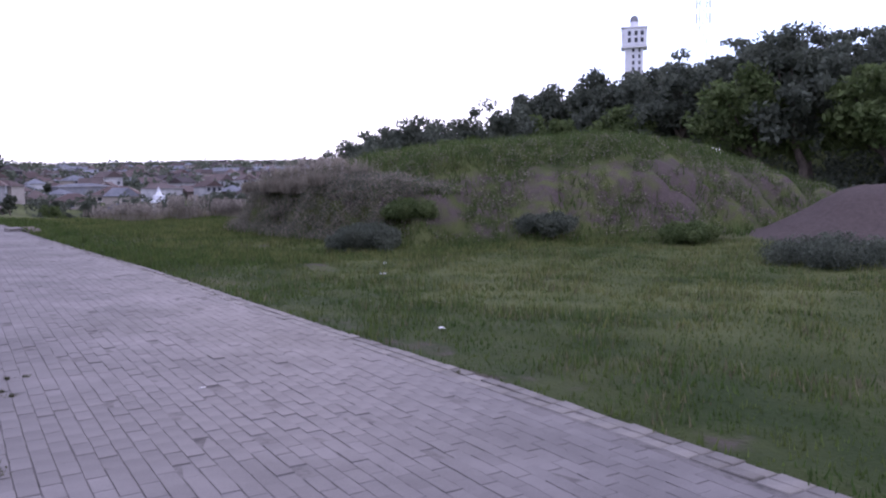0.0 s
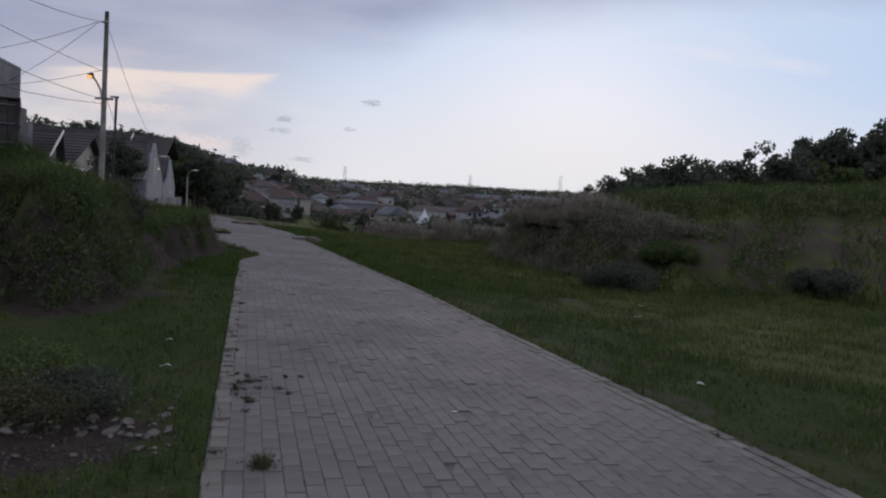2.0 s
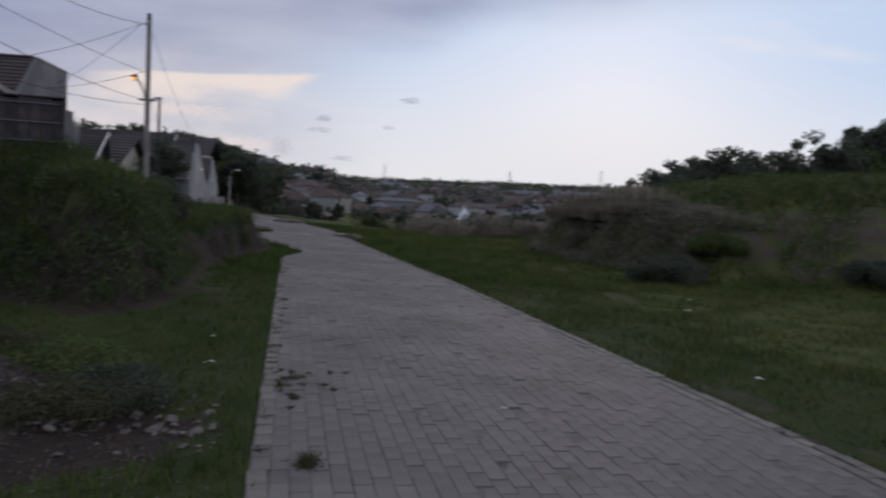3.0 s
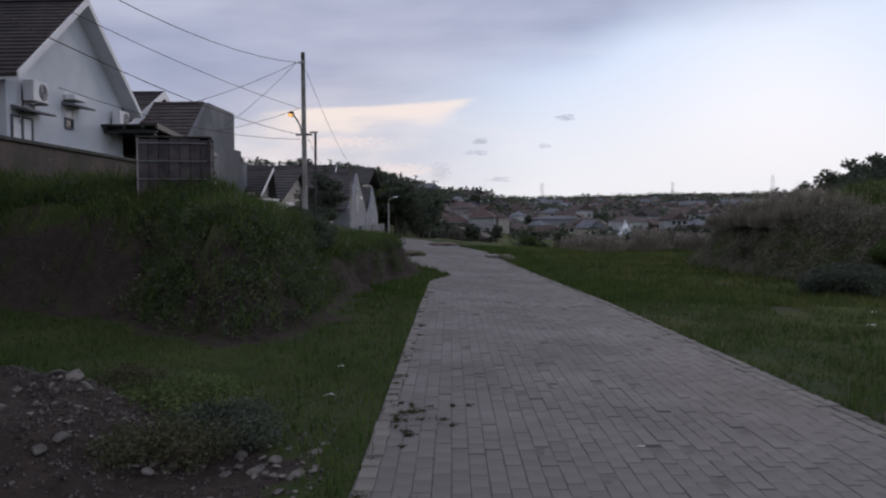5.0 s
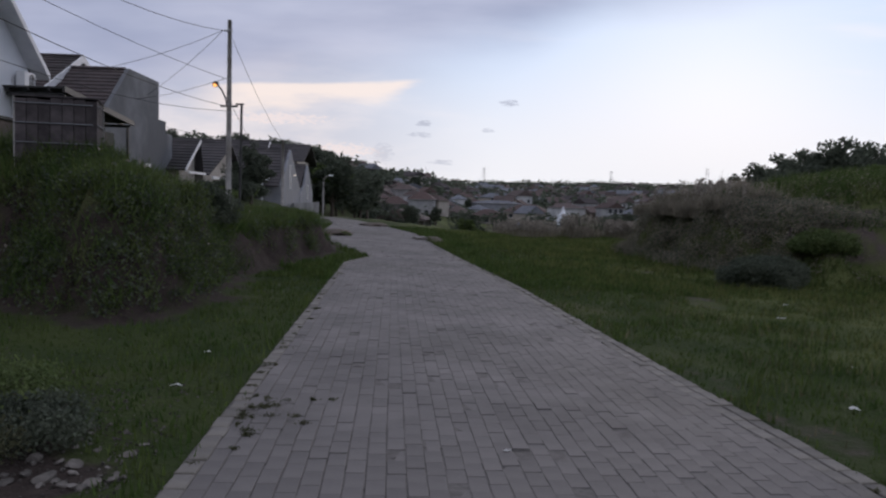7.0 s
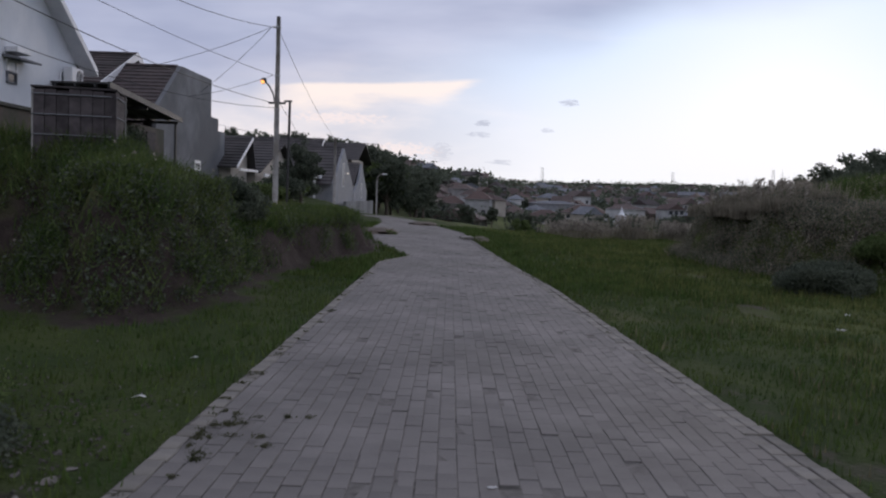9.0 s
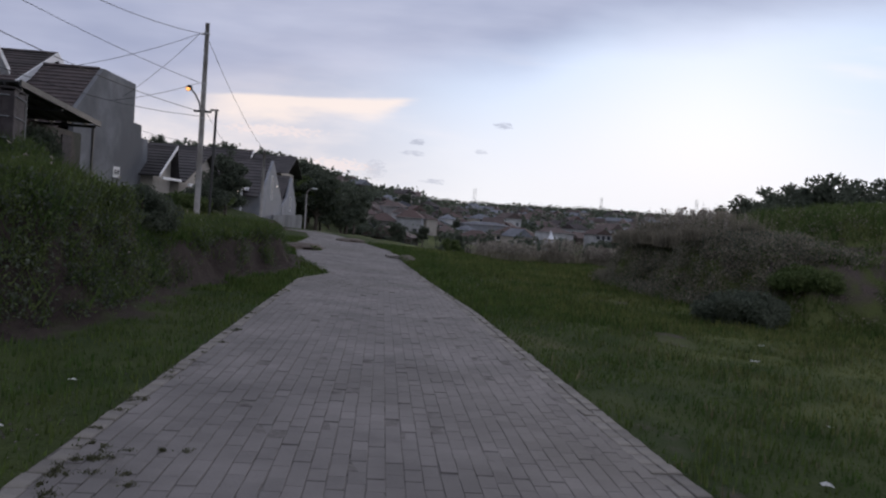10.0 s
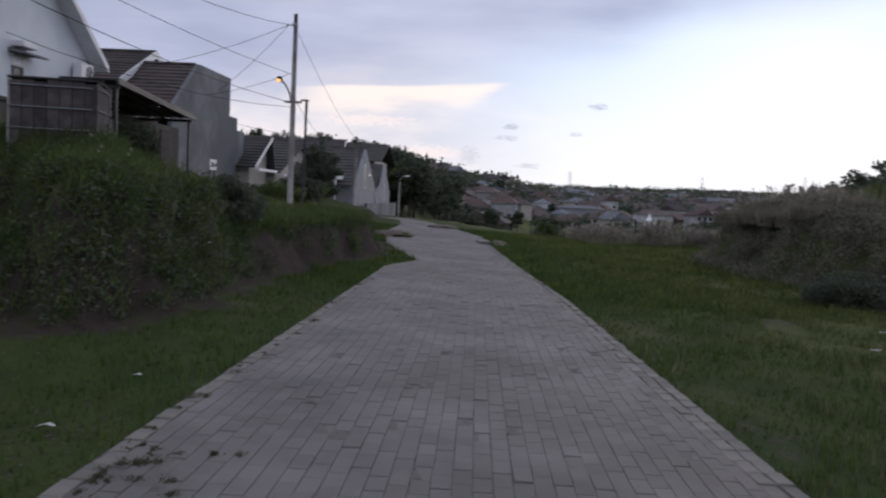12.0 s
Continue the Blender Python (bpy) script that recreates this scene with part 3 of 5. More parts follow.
def window(parent, x, ya, yb, z0, z1, leaves=2, pane=None, frame_of=None):
    """A window in a wall that faces +x: frame, mullions and recessed panes."""
    w = thing("window", (0, 0, 0))
    w.parent = parent
    bm = bmesh.new()
    t = 0.05
    for a in ((ya, z0, yb, z0 + t), (ya, z1 - t, yb, z1), (ya, z0 + t, ya + t, z1 - t), (yb - t, z0 + t, yb, z1 - t)):
        box(bm, x, a[0], a[1], x + 0.05, a[2], a[3])
    for k in range(1, leaves):
        yc = ya + (yb - ya) * k / leaves
        box(bm, x, yc - 0.03, z0 + t, x + 0.05, yc + 0.03, z1 - t)
    part("window_frame", bm, frame_of or TRIM, w, "grey metal window frame" if frame_of else "white window frame")
    for k in range(leaves):
        p, q = ya + (yb - ya) * k / leaves + 0.05, ya + (yb - ya) * (k + 1) / leaves - 0.05
        part("pane", boxed(x + 0.005, p, z0 + t, x + 0.02, q, z1 - t), pane or GLASS, w)
    return w


def hood(parent, x, ya, yb, z, out=0.45):
    bm = bmesh.new()
    prism(bm, [(x, z), (x + out, z - 0.07), (x + out, z - 0.02), (x, z + 0.09)], "y", ya, yb)
    part("window_hood", bm, CONCRETE, parent, "thin concrete hood over the window")


def wall_prism(parent, name, outline, axis, lo, hi, material, label=""):
    return part(name, prism(bmesh.new(), outline, axis, lo, hi), material, parent, label)


def air_conditioner(x, y, z):
    a = thing("air_conditioner", (x, y, z), 0, "off-white outdoor air conditioner on a wall bracket", "air conditioner", "outdoor air conditioners")
    part("casing", boxed(0.08, -0.38, 0.0, 0.36, 0.38, 0.55, bevel=0.02), TRIM, a)
    part("fan_disc", tube(bmesh.new(), [(0.355, 0.12, 0.275), (0.368, 0.12, 0.275)], 0.22, 20), DARKMETAL, a, "dark round fan opening")
    for k in range(3):
        r = 0.06 + 0.06 * k
        part("grille_ring", tube(bmesh.new(), [(0.376, 0.12 + r * math.cos(q), 0.275 + r * math.sin(q)) for q in np.linspace(0, 2 * math.pi, 15)], 0.008, 4), TRIM, a)
    for y in (-0.32, 0.27):
        part("bracket", prism(bmesh.new(), [(0, -0.30), (0.04, -0.30), (0.04, -0.05), (0.40, -0.05), (0.40, -0.002), (0, -0.002)], "y", y, y + 0.05), GALV, a)
    part("pipe", tube(bmesh.new(), [(0.10, -0.38, 0.4), (0.10, -0.46, 0.42), (0.05, -0.5, 0.3), (0.04, -0.5, -0.6)], 0.02, 6), TRIM, a)


def white_house():
    h = thing("house", (0, 0, 0), 0, "white gabled house with a dark brown tiled roof behind a wall", "house")
    g, xw, xg = 0.9, -13.0, -12.55
    ya, yb = 20.80, 28.75
    wy0, wy1 = 21.1, 28.3
    eave, ridge, yr = 5.12, 7.95, 24.8
    s0, s1 = (ridge - eave) / (yr - ya), (ridge - eave) / (yb - yr)
    zw0, zw1 = eave + (wy0 - ya) * s0 - 0.06, eave + (yb - wy1) * s1 - 0.06
    part("gable_wall", prism(bmesh.new(), [(wy0, g), (wy1, g), (wy1, zw1), (yr, ridge - 0.08), (wy0, zw0)], "x", xw - 0.2, xw), WHITE, h, "white plastered gable wall")
    part("side_wall", boxed(-21.5, wy0, g, xw - 0.2, wy0 + 0.2, zw0), CREAM, h, "beige side wall under the eave")
    part("back_wall", boxed(-21.5, wy1 - 0.2, g, xw - 0.2, wy1, zw1), CREAM, h)
    part("rear_gable", prism(bmesh.new(), [(wy0 + 0.2, g), (wy1 - 0.2, g), (wy1 - 0.2, zw1), (yr, ridge - 0.1), (wy0 + 0.2, zw0)], "x", -21.5, -21.3), CREAM, h)
    gable_roof(h, -22.0, xg, ya, yb, eave, ridge, courses=20, ridge_y=yr)
    barge(h, xg, ya, yb, eave, ridge, width=0.10, ridge_y=yr)
    for ye, s in ((ya, s0), (yb, s1)):
        bm = prism(bmesh.new(), [(ye, eave - 0.07), (yr, ridge - 0.07), (yr, ridge - 0.02), (ye, eave - 0.02)], "x", xw, xg)
        part("soffit", bm, TRIM, h, "white boarded soffit")
    # higher rear roof
    part("upper_gable", prism(bmesh.new(), [(21.6, 7.75), (27.0, 7.75), (24.3, 8.6)], "x", -18.6, -18.4), TRIM, h)
    for ye in (21.4, 27.2):
        part("roof_slope", prism(bmesh.new(), [(ye, 7.15), (24.3, 8.62), (24.3, 8.74), (ye, 7.27)], "x", -24, -18.3), TILE, h)
    hood(h, xw, 21.3, 22.75, 4.42)
    window(h, xw, 21.28, 22.32, 2.75, 4.26, 2, CURTAIN, METALROOF)
    hood(h, xw, 23.98, 25.1, 4.88, 0.5)
    part("hood_bracket", boxed(xw, 24.1, 5.02, xw + 0.35, 24.85, 5.18, bevel=0.02), TRIM, h)
    window(h, xw, 24.15, 24.65, 4.2, 4.52, 1, None, METALROOF)
    window(h, xw, 24.15, 24.65, 4.53, 4.85, 1, CURTAIN)
    air_conditioner(xw, 22.15, 4.66)
    air_conditioner(xw, 27.62, 4.58)
    return h


white_house()


def grey_tower_house():
    h = thing("house", (0, 0, 0), 0, "unfinished house of bare grey rendered walls", "house")
    part("wall", boxed(-20, 10.0, 0.9, -11.9, 17.2, 8.6), CONCRETE, h, "tall bare grey rendered wall")
    part("roof_slab", boxed(-20.2, 9.8, 8.6, -11.7, 17.4, 8.75), CONCRETE, h)
    part("plinth_wall", boxed(-11.88, 8.0, -0.3, -11.66, 17.25, 3.35), CONCRETE, h, "stained pale plinth wall")
    part("coping", boxed(-11.9, 8.0, 3.35, -11.62, 17.27, 3.43), CONCRETE, h)


grey_tower_house()


def yard_wall():
    w = thing("wall_yard", (0, 0, 0), 0, "low weathered brick boundary wall with a mossy coping", "wall", kind="structure")
    part("wall_body", boxed(-11.85, 17.3, 0.8, -11.65, 27.5, 3.32), MUDWALL, w)
    part("coping", boxed(-11.92, 17.3, 3.32, -11.58, 27.5, 3.42, bevel=0.02), DARKMOSS, w)


yard_wall()


def caged_crate():
    """A caged crate clad in worn grey slats, standing on the bank."""
    x, y = -6.42, 14.22
    g = min(height(x + dx, y + dy) for dx in (-0.45, 0.45) for dy in (-0.37, 0.37)) - 0.05
    e = thing("caged_crate", (x, y, g), 14, "weathered dark slatted crate with pale cage rails on the bank", "crate")
    w, d, h = 0.56, 0.42, 2.88 - g
    rng = random.Random(4)
    part("core", boxed(-w + 0.03, -d + 0.03, 0, w - 0.03, d - 0.03, h - 0.06, bevel=0.03), PLANK, e)
    for k in range(7):
        a = -w + 2 * w * k / 7
        for yy in (-d, d - 0.02):
            part("slat", boxed(a + 0.004, yy, 0.02, a + 2 * w / 7 - 0.004, yy + 0.02, h - 0.02 + rng.uniform(-0.03, 0.02), bevel=0.004), PLANK, e)
    for k in range(5):
        a = -d + 0.024 + (2 * d - 0.048) * k / 5
        for xx in (-w, w - 0.02):
            part("slat", boxed(xx, a + 0.004, 0.02, xx + 0.02, a + (2 * d - 0.048) / 5 - 0.004, h - 0.02 + rng.uniform(-0.03, 0.02), bevel=0.004), PLANK, e)
    for k in range(4):
        z = 0.16 + (h - 0.26) * k / 3
        q = 0.012
        part("rail", tube(bmesh.new(), [(-w - q, -d - q, z), (w - 0.08, -d - q, z), (w + q, -d + 0.08, z), (w + q, d + q, z)], 0.011, 6), CONCRETE if k else PLANK, e, "pale cage rail")
    for px, py in ((-w, -d), (w + 0.012, d)):
        part("corner_post", tube(bmesh.new(), [(px, py, 0), (px, py, h)], 0.014, 6), POLE, e)
    part("lid", boxed(-w - 0.02, -d - 0.02, h - 0.015, w + 0.02, d + 0.02, h + 0.015, bevel=0.01), PLANK, e, "warped dark lid")


caged_crate()


def carport():
    c = thing("carport", (0, 0, 0), 0, "dark sheet-roofed carport on slim steel posts", "carport")
    y0, y1, z0, z1 = 26.6, 33.2, 4.55, 4.10

    def strip(name, xa, xb, lo, hi):
        part(name, prism(bmesh.new(), [(y0, z0 + lo), (y1, z1 + lo), (y1, z1 + hi), (y0, z0 + hi)], "x", xa, xb), DARKMETAL, c)

    for k in range(9):
        strip("roof_sheet", -15.6 + 0.48 * k, -15.6 + 0.48 * k + 0.474, 0.0, 0.05)
    for k in range(7):
        strip("purlin", -15.3 + 0.6 * k, -15.24 + 0.6 * k, -0.09, -0.004)
    strip("edge_beam", -11.27, -11.2, -0.10, 0.08)
    for y in (26.8, 29.8, 32.9):
        z = z0 + (z1 - z0) * (y - y0) / (y1 - y0)
        part("rafter", boxed(-15.5, y, z - 0.20, -11.28, y + 0.07, z - 0.10), DARKMETAL, c)
    for y in (26.8, 32.9):
        part("post", boxed(-11.42, y, height(-11.4, y) - 0.1, -11.34, y + 0.08, z0 - 0.2 + (z1 - z0) * (y - y0) / (y1 - y0)), DARKMETAL, c)


carport()


def party_house():
    h = thing("house", (0, 0, 0), 0, "dark brown roofed house behind a tall grey party wall", "house")
    g = 0.6
    part("party_wall", prism(bmesh.new(), [(37.8, g), (45.8, g), (45.8, 7.35), (41.0, 7.30), (37.7, 4.95)], "x", -14.06, -13.86), CONCRETE, h, "tall bare grey party wall with a sloping edge")
    part("party_side", boxed(-20, 45.6, g, -14.06, 45.8, 7.3), CONCRETE, h)
    part("step_wall", boxed(-19, 45.8, g, -13.9, 47.3, 5.4), CONCRETE, h)
    part("step_wall", boxed(-19, 47.3, g, -13.9, 48.6, 4.75), CONCRETE, h)
    gable_roof(h, -22, -14.07, 36.0, 45.5, 3.75, 7.22, courses=18, material=TILE, ridge_y=41.0, eave_b=4.4)
    gable_roof(h, -25, -16.6, 37.4, 47.8, 5.55, 8.0, courses=14, material=TILE, ridge_y=42.6)
    barge(h, -16.6, 37.4, 47.8, 5.55, 8.0, width=0.26, ridge_y=42.6)
    part("upper_gable", prism(bmesh.new(), [(38.0, 5.0), (47, 5.0), (42.6, 7.9)], "x", -17.2, -17.0), CREAM, h)
    # the carport's shade is put into this wall by the dark brick material
    part("low_block", boxed(-20, 30.5, g, -12.9, 36.0, 3.9), MUDWALL, h, "lower wall under the carport, coloured dark for the shade there")
    w = part("window", boxed(-13.9, 30.44, 2.85, -12.95, 30.49, 3.7), GLASS, h, "barred window")
    for k in range(5):
        part("bar", boxed(-13.9, 30.40, 2.95 + 0.16 * k, -12.95, 30.43, 2.99 + 0.16 * k), TRIM, w)
    part("door", boxed(-12.898, 34.0, g, -12.85, 34.9, 3.7), PLANK, h)
    part("rear_wall", boxed(-22, 38, g, -21.8, 45.6, 4.9), CREAM, h)


party_house()


def far_row():
    """The lower roofs further along, and the pale gables at the bend."""
    h = gabled_house("low house with a dark tiled gable and white eaves", -12.8, -21, 47.2, 51.6, 0.2, 2.75, 4.55, yr=50.7, tiles=TILE_GREY, courses=10)
    part("eave_board", boxed(-12.6, 47.0, 2.60, -12.52, 51.0, 2.74), TRIM, h, "white eave board")
    h = gabled_house("low dark-roofed house with a white verandah edge", -12.4, -22, 51.2, 63.0, 0.0, 2.6, 4.75, yr=58.2, tiles=TILE_GREY, courses=10, white_edge=False)
    part("eave_board", boxed(-12.3, 51.5, 2.40, -12.2, 58.5, 2.58), TRIM, h, "white eave board")
    h = gabled_house("large house with a dark tiled roof and lit porch", -11.8, -24, 64.8, 78.0, -0.4, 2.3, 6.0, yr=71.4, tiles=TILE_GREY, courses=14)
    part("porch_fascia", boxed(-10.9, 61.4, 2.62, -10.78, 66.0, 2.9), TRIM, h, "white porch fascia")
    part("porch_roof", prism(bmesh.new(), [(-12.3, 3.15), (-10.79, 2.92), (-10.79, 2.96), (-12.3, 3.2)], "y", 61.4, 66.0), DARKMETAL, h)
    for y in (61.5, 65.8):
        part("porch_post", boxed(-10.95, y, 0.0, -10.83, y + 0.12, 2.62), TRIM, h)
    part("porch_lamp", boxed(-11.37, 62.62, 2.42, -11.28, 62.71, 2.48, bevel=0.01), HALLGLOW, h, "small lit porch lamp")
    h = thing("house", (0, 0, 0), 0, "narrow house with two steep pale grey gables", "house")
    g = -0.5
    part("gable_wall", prism(bmesh.new(), [(63.7, g), (75.6, g), (75.6, 2.2), (69.0, 5.25), (63.7, 2.3)], "x", -9.95, -9.75), PALEWALL, h, "steep pale grey gable wall")
    part("side_wall", boxed(-18, 63.7, g, -9.95, 63.9, 2.3), PALEWALL, h)
    window(h, -9.75, 68.2, 69.0, 2.1, 4.0, 1)
    part("gable_wall", prism(bmesh.new(), [(75.9, g), (87.5, g), (87.5, 1.9), (82.4, 4.5), (79.5, 2.6), (75.9, 1.5)], "x", -9.95, -9.75), PALEWALL, h, "second pale gable wall")
    window(h, -9.75, 81.5, 82.6, 1.2, 2.6, 2)
    gable_roof(h, -18, -9.96, 63.2, 76.0, 2.15, 5.25, courses=12, ridge_y=69.0, material=TILE_GREY)
    gable_roof(h, -18, -9.97, 77.0, 88.0, 1.9, 4.5, courses=12, ridge_y=82.4, material=TILE_GREY)
    part("upper_block", boxed(-17, 84.2, g, -11, 95, 5.2), CREAM, h)
    gable_roof(h, -18, -10.2, 83.0, 97.0, 4.9, 6.9, courses=10, ridge_y=90.0, material=TILE_GREY)
    part("wall_lamp", boxed(-9.75, 71.2, 3.22, -9.62, 71.29, 3.28, bevel=0.01), HALLGLOW, h, "small lit wall lamp")
    part("front_wall", boxed(-9.3, 66, g, -9.1, 88, 0.9), CONCRETE, h, "low grey garden wall")


far_row()


# ---- poles, lamps and wires ----
def arc(a, b, sag, n=14):
    a, b = Vector(a), Vector(b)
    return [a.lerp(b, k / n) - Vector((0, 0, 4 * sag * (k / n) * (1 - k / n))) for k in range(n + 1)]


def cable(a, b, sag, r=0.010):
    ob = part("overhead_cable", tube(bmesh.new(), arc(a, b, sag), r, 5), WIRE)
    return tagged(ob, "thin black sagging overhead cable", "cable", "overhead cables")


def main_pole():
    x, y = -8.28, 36.3
    z0 = height(x, y) - 0.1
    p = thing("utility_pole", (x, y, 0), 0, "tapered weathered concrete utility pole on the bank", "utility pole")
    part("shaft", tube(bmesh.new(), [(0, 0, z0), (0, 0, 3.0), (0, 0, 6.0), (0, 0, 8.76)], [0.125, 0.115, 0.10, 0.085], 12), POLE, p, smooth=True)
    for z in (8.3, 6.3, 5.25, 4.9):
        part("band", tube(bmesh.new(), [(0, 0, z), (0, 0, z + 0.07)], 0.118, 12), GALV, p)
    part("insulator", tube(bmesh.new(), [(-0.09, 0, 8.33), (-0.24, 0, 8.33)], 0.05, 8), TRIM, p)
    part("crossarm", boxed(-0.35, -0.04, 5.16, 0.36, 0.04, 5.24), DARKMETAL, p)
    l = thing("street_lamp", (x, y, 0), 0, "lit sodium street lamp on a curved arm", "street lamp")
    part("arm", tube(bmesh.new(), [(-0.09, -0.03, 5.2), (-0.14, -0.1, 5.55), (-0.25, -0.3, 5.83), (-0.36, -0.62, 6.0)], 0.035, 8), GALV, l)
    hd = bmesh.new()
    bmesh.ops.create_uvsphere(hd, u_segments=12, v_segments=8, radius=1)
    bmesh.ops.transform(hd, verts=hd.verts[:], matrix=pose(-0.40, -0.78, 6.0, -12, 0, 18) @ Matrix.Diagonal((0.13, 0.30, 0.09, 1)))
    part("head", hd, DARKMETAL, l, "dark lamp head", smooth=True)
    bm = bmesh.new()
    bmesh.ops.create_uvsphere(bm, u_segments=12, v_segments=8, radius=1)
    bmesh.ops.transform(bm, verts=bm.verts[:], matrix=pose(-0.41, -0.86, 5.955, -12, 0, 18) @ Matrix.Diagonal((0.085, 0.15, 0.06, 1)))
    part("lens", bm, LAMPGLOW, l, "glowing orange lens", smooth=True)
    s = thing("steel_post", (-8.0, 37.6, 0), 0, "slim dark steel post with a short crossarm and aerial", "post")
    part("shaft", tube(bmesh.new(), [(-0.05, 0, height(-8.0, 37.6) - 0.1), (0, 0, 5.4)], 0.055, 8), DARKMETAL, s)
    part("crossarm", boxed(-0.25, -0.03, 5.4, 0.10, 0.03, 5.47), DARKMETAL, s)


main_pole()


def small_pole():
    p = thing("utility_pole", (-9.2, 60.0, 0), 0, "slim grey utility pole beside the pale gables", "utility pole")
    part("shaft", tube(bmesh.new(), [(0, 0, height(-9.2, 60) - 0.1), (0, 0, 5.4)], [0.11, 0.09], 10), POLE, p, smooth=True)
    part("cap", tube(bmesh.new(), [(0, 0, 5.4), (0, 0, 5.46)], 0.10, 10), GALV, p)
    x, y = -8.0, 80.0
    l = thing("street_lamp", (x, y, 0), 0, "unlit pale street lamp at the bend", "street lamp")
    z0 = height(x, y)
    part("shaft", tube(bmesh.new(), [(0, 0, z0 - 0.05), (0, 0, 2.9), (0.06, -0.04, 3.2), (0.30, -0.1, 3.45), (0.55, -0.2, 3.52)], [0.09, 0.07, 0.06, 0.05, 0.05], 8), POLE, l, smooth=True)
    part("head", boxed(0.5, -0.30, 3.47, 0.95, -0.10, 3.58, bevel=0.03), TRIM, l, "pale lamp head")


small_pole()
TOP, MID, LOW = (-8.55, 36.3, 8.33), (-8.45, 36.3, 6.35), (-8.42, 36.3, 5.2)
cable(TOP, (-12.5, 5.0, 8.9), 1.4, 0.012)
cable(MID, (-15.5, 5.0, 9.4), 0.8)
cable(LOW, (-12.0, 5.0, 7.05), 0.8, 0.012)
cable((-8.4, 36.3, 5.0), (-20.0, 5.0, 11.6), 2.4)
cable(TOP, (-14.0, 44.0, 6.4), 0.15)
cable(TOP, (-13.6, 33.4, 5.9), 0.2)
cable(MID, (-13.9, 42.0, 6.0), 0.12)
cable((-8.16, 36.3, 8.0), (-9.2, 60.0, 5.35), 0.35)
cable((-8.16, 36.3, 5.2), (-12.5, 74.0, 4.6), 0.35)
cable((-9.2, 60.0, 5.35), (-13.9, 47.0, 5.1), 0.25)

# ---- the tower and mast beyond the woods ----
def at(az, r, z=0.0):
    return (r * math.sin(radians(az)) - 2.2, r * math.cos(radians(az)), z)


def white_tower():
    x, y, _ = at(44.57, 293)
    g = height(x, y)
    t = thing("tower", (x, y, 0), -44.6, "tall white tower with rows of small windows and a domed top", "tower")
    part("shaft", boxed(-3.0, -3.0, g - 0.5, 3.0, 3.0, 45.2, bevel=0.25), WHITE, t)
    part("head", boxed(-4.2, -4.2, 45.2, 4.2, 4.2, 51.2, bevel=0.3), WHITE, t, "wider white head")
    part("cornice", boxed(-4.4, -4.4, 51.2, 4.4, 4.4, 51.7), TRIM, t)
    part("cornice", boxed(-4.4, -4.4, 44.7, 4.4, 4.4, 45.2), TRIM, t)
    part("lantern", tube(bmesh.new(), [(0, 0, 51.7), (0, 0, 53.8)], 1.5, 12), WHITE, t)
    d = bmesh.new()
    bmesh.ops.create_uvsphere(d, u_segments=14, v_segments=10, radius=1)
    bmesh.ops.transform(d, verts=d.verts[:], matrix=Matrix.Translation((0, 0, 53.9)) @ Matrix.Diagonal((1.5, 1.5, 2.2, 1)))
    part("dome", d, CONCRETE, t, "small grey dome", smooth=True)
    for k in range(9):
        for xx in (0.2, 2.2):
            part("window", boxed(xx - 0.9, -3.06, 26.5 + 2.1 * k, xx - 0.1, -2.95, 27.7 + 2.1 * k), GLASS, t)
    for k in range(2):
        for xx in (-1.6, 0.6, 2.6):
            part("window", boxed(xx - 0.5, -4.26, 46.4 + 2.3 * k, xx + 0.5, -4.15, 47.9 + 2.3 * k), GLASS, t)
    for xx in (-3.0, -0.95, 1.25, 2.75):
        part("pilaster", boxed(xx - 0.12, -3.14, 24.0, xx + 0.12, -2.9, 44.7), TRIM, t)


white_tower()


def lattice_mast(az, r, top, half, panels=True, bays=16):
    x, y, _ = at(az, r)
    g = height(x, y) - 0.3
    m = thing("lattice_mast", (x, y, 0), -az, "slim steel lattice mast", "mast")
    legs = [(-half, -half), (half, -half), (half, half), (-half, half)]
    for lx, ly in legs:
        part("leg", tube(bmesh.new(), [(lx * 1.6, ly * 1.6, g), (lx, ly, top)], 0.06 * max(1, r / 330), 5), GALV, m)
    for k in range(bays):
        z0, z1 = g + (top - g) * k / bays, g + (top - g) * (k + 1) / bays
        f0, f1 = 1.6 - 0.6 * k / bays, 1.6 - 0.6 * (k + 1) / bays
        for (a, b) in ((0, 1), (2, 3)):
            p, q = legs[a], legs[b]
            if k % 2:
                p, q = q, p
            part("brace", tube(bmesh.new(), [(p[0] * f0, p[1] * f0, z0), (q[0] * f1, q[1] * f1, z1)], 0.035 * max(1, r / 330), 4), GALV, m)
    if panels:
        for k in range(3):
            for s in (-1, 1):
                z = top - 1.6 - 2.6 * k
                part("antenna_panel", boxed(s * (half + 0.55) - 0.14, -0.12, z - 0.9, s * (half + 0.55) + 0.14, 0.12, z + 0.9, bevel=0.03), TRIM, m, "white antenna panel")
                part("arm", boxed(min(s * half, s * (half + 0.42)), -0.04, z - 0.05, max(s * half, s * (half + 0.42)), 0.04, z + 0.05), GALV, m)
    return m


lattice_mast(49.0, 150, 35.0, 0.55)
for az, r, top in ((6.4, 1150, 48), (15.2, 1250, 50), (21.5, 1180, 53), (24.0, 1250, 54)):
    lattice_mast(az, r, top, 1.4, panels=False, bays=6)


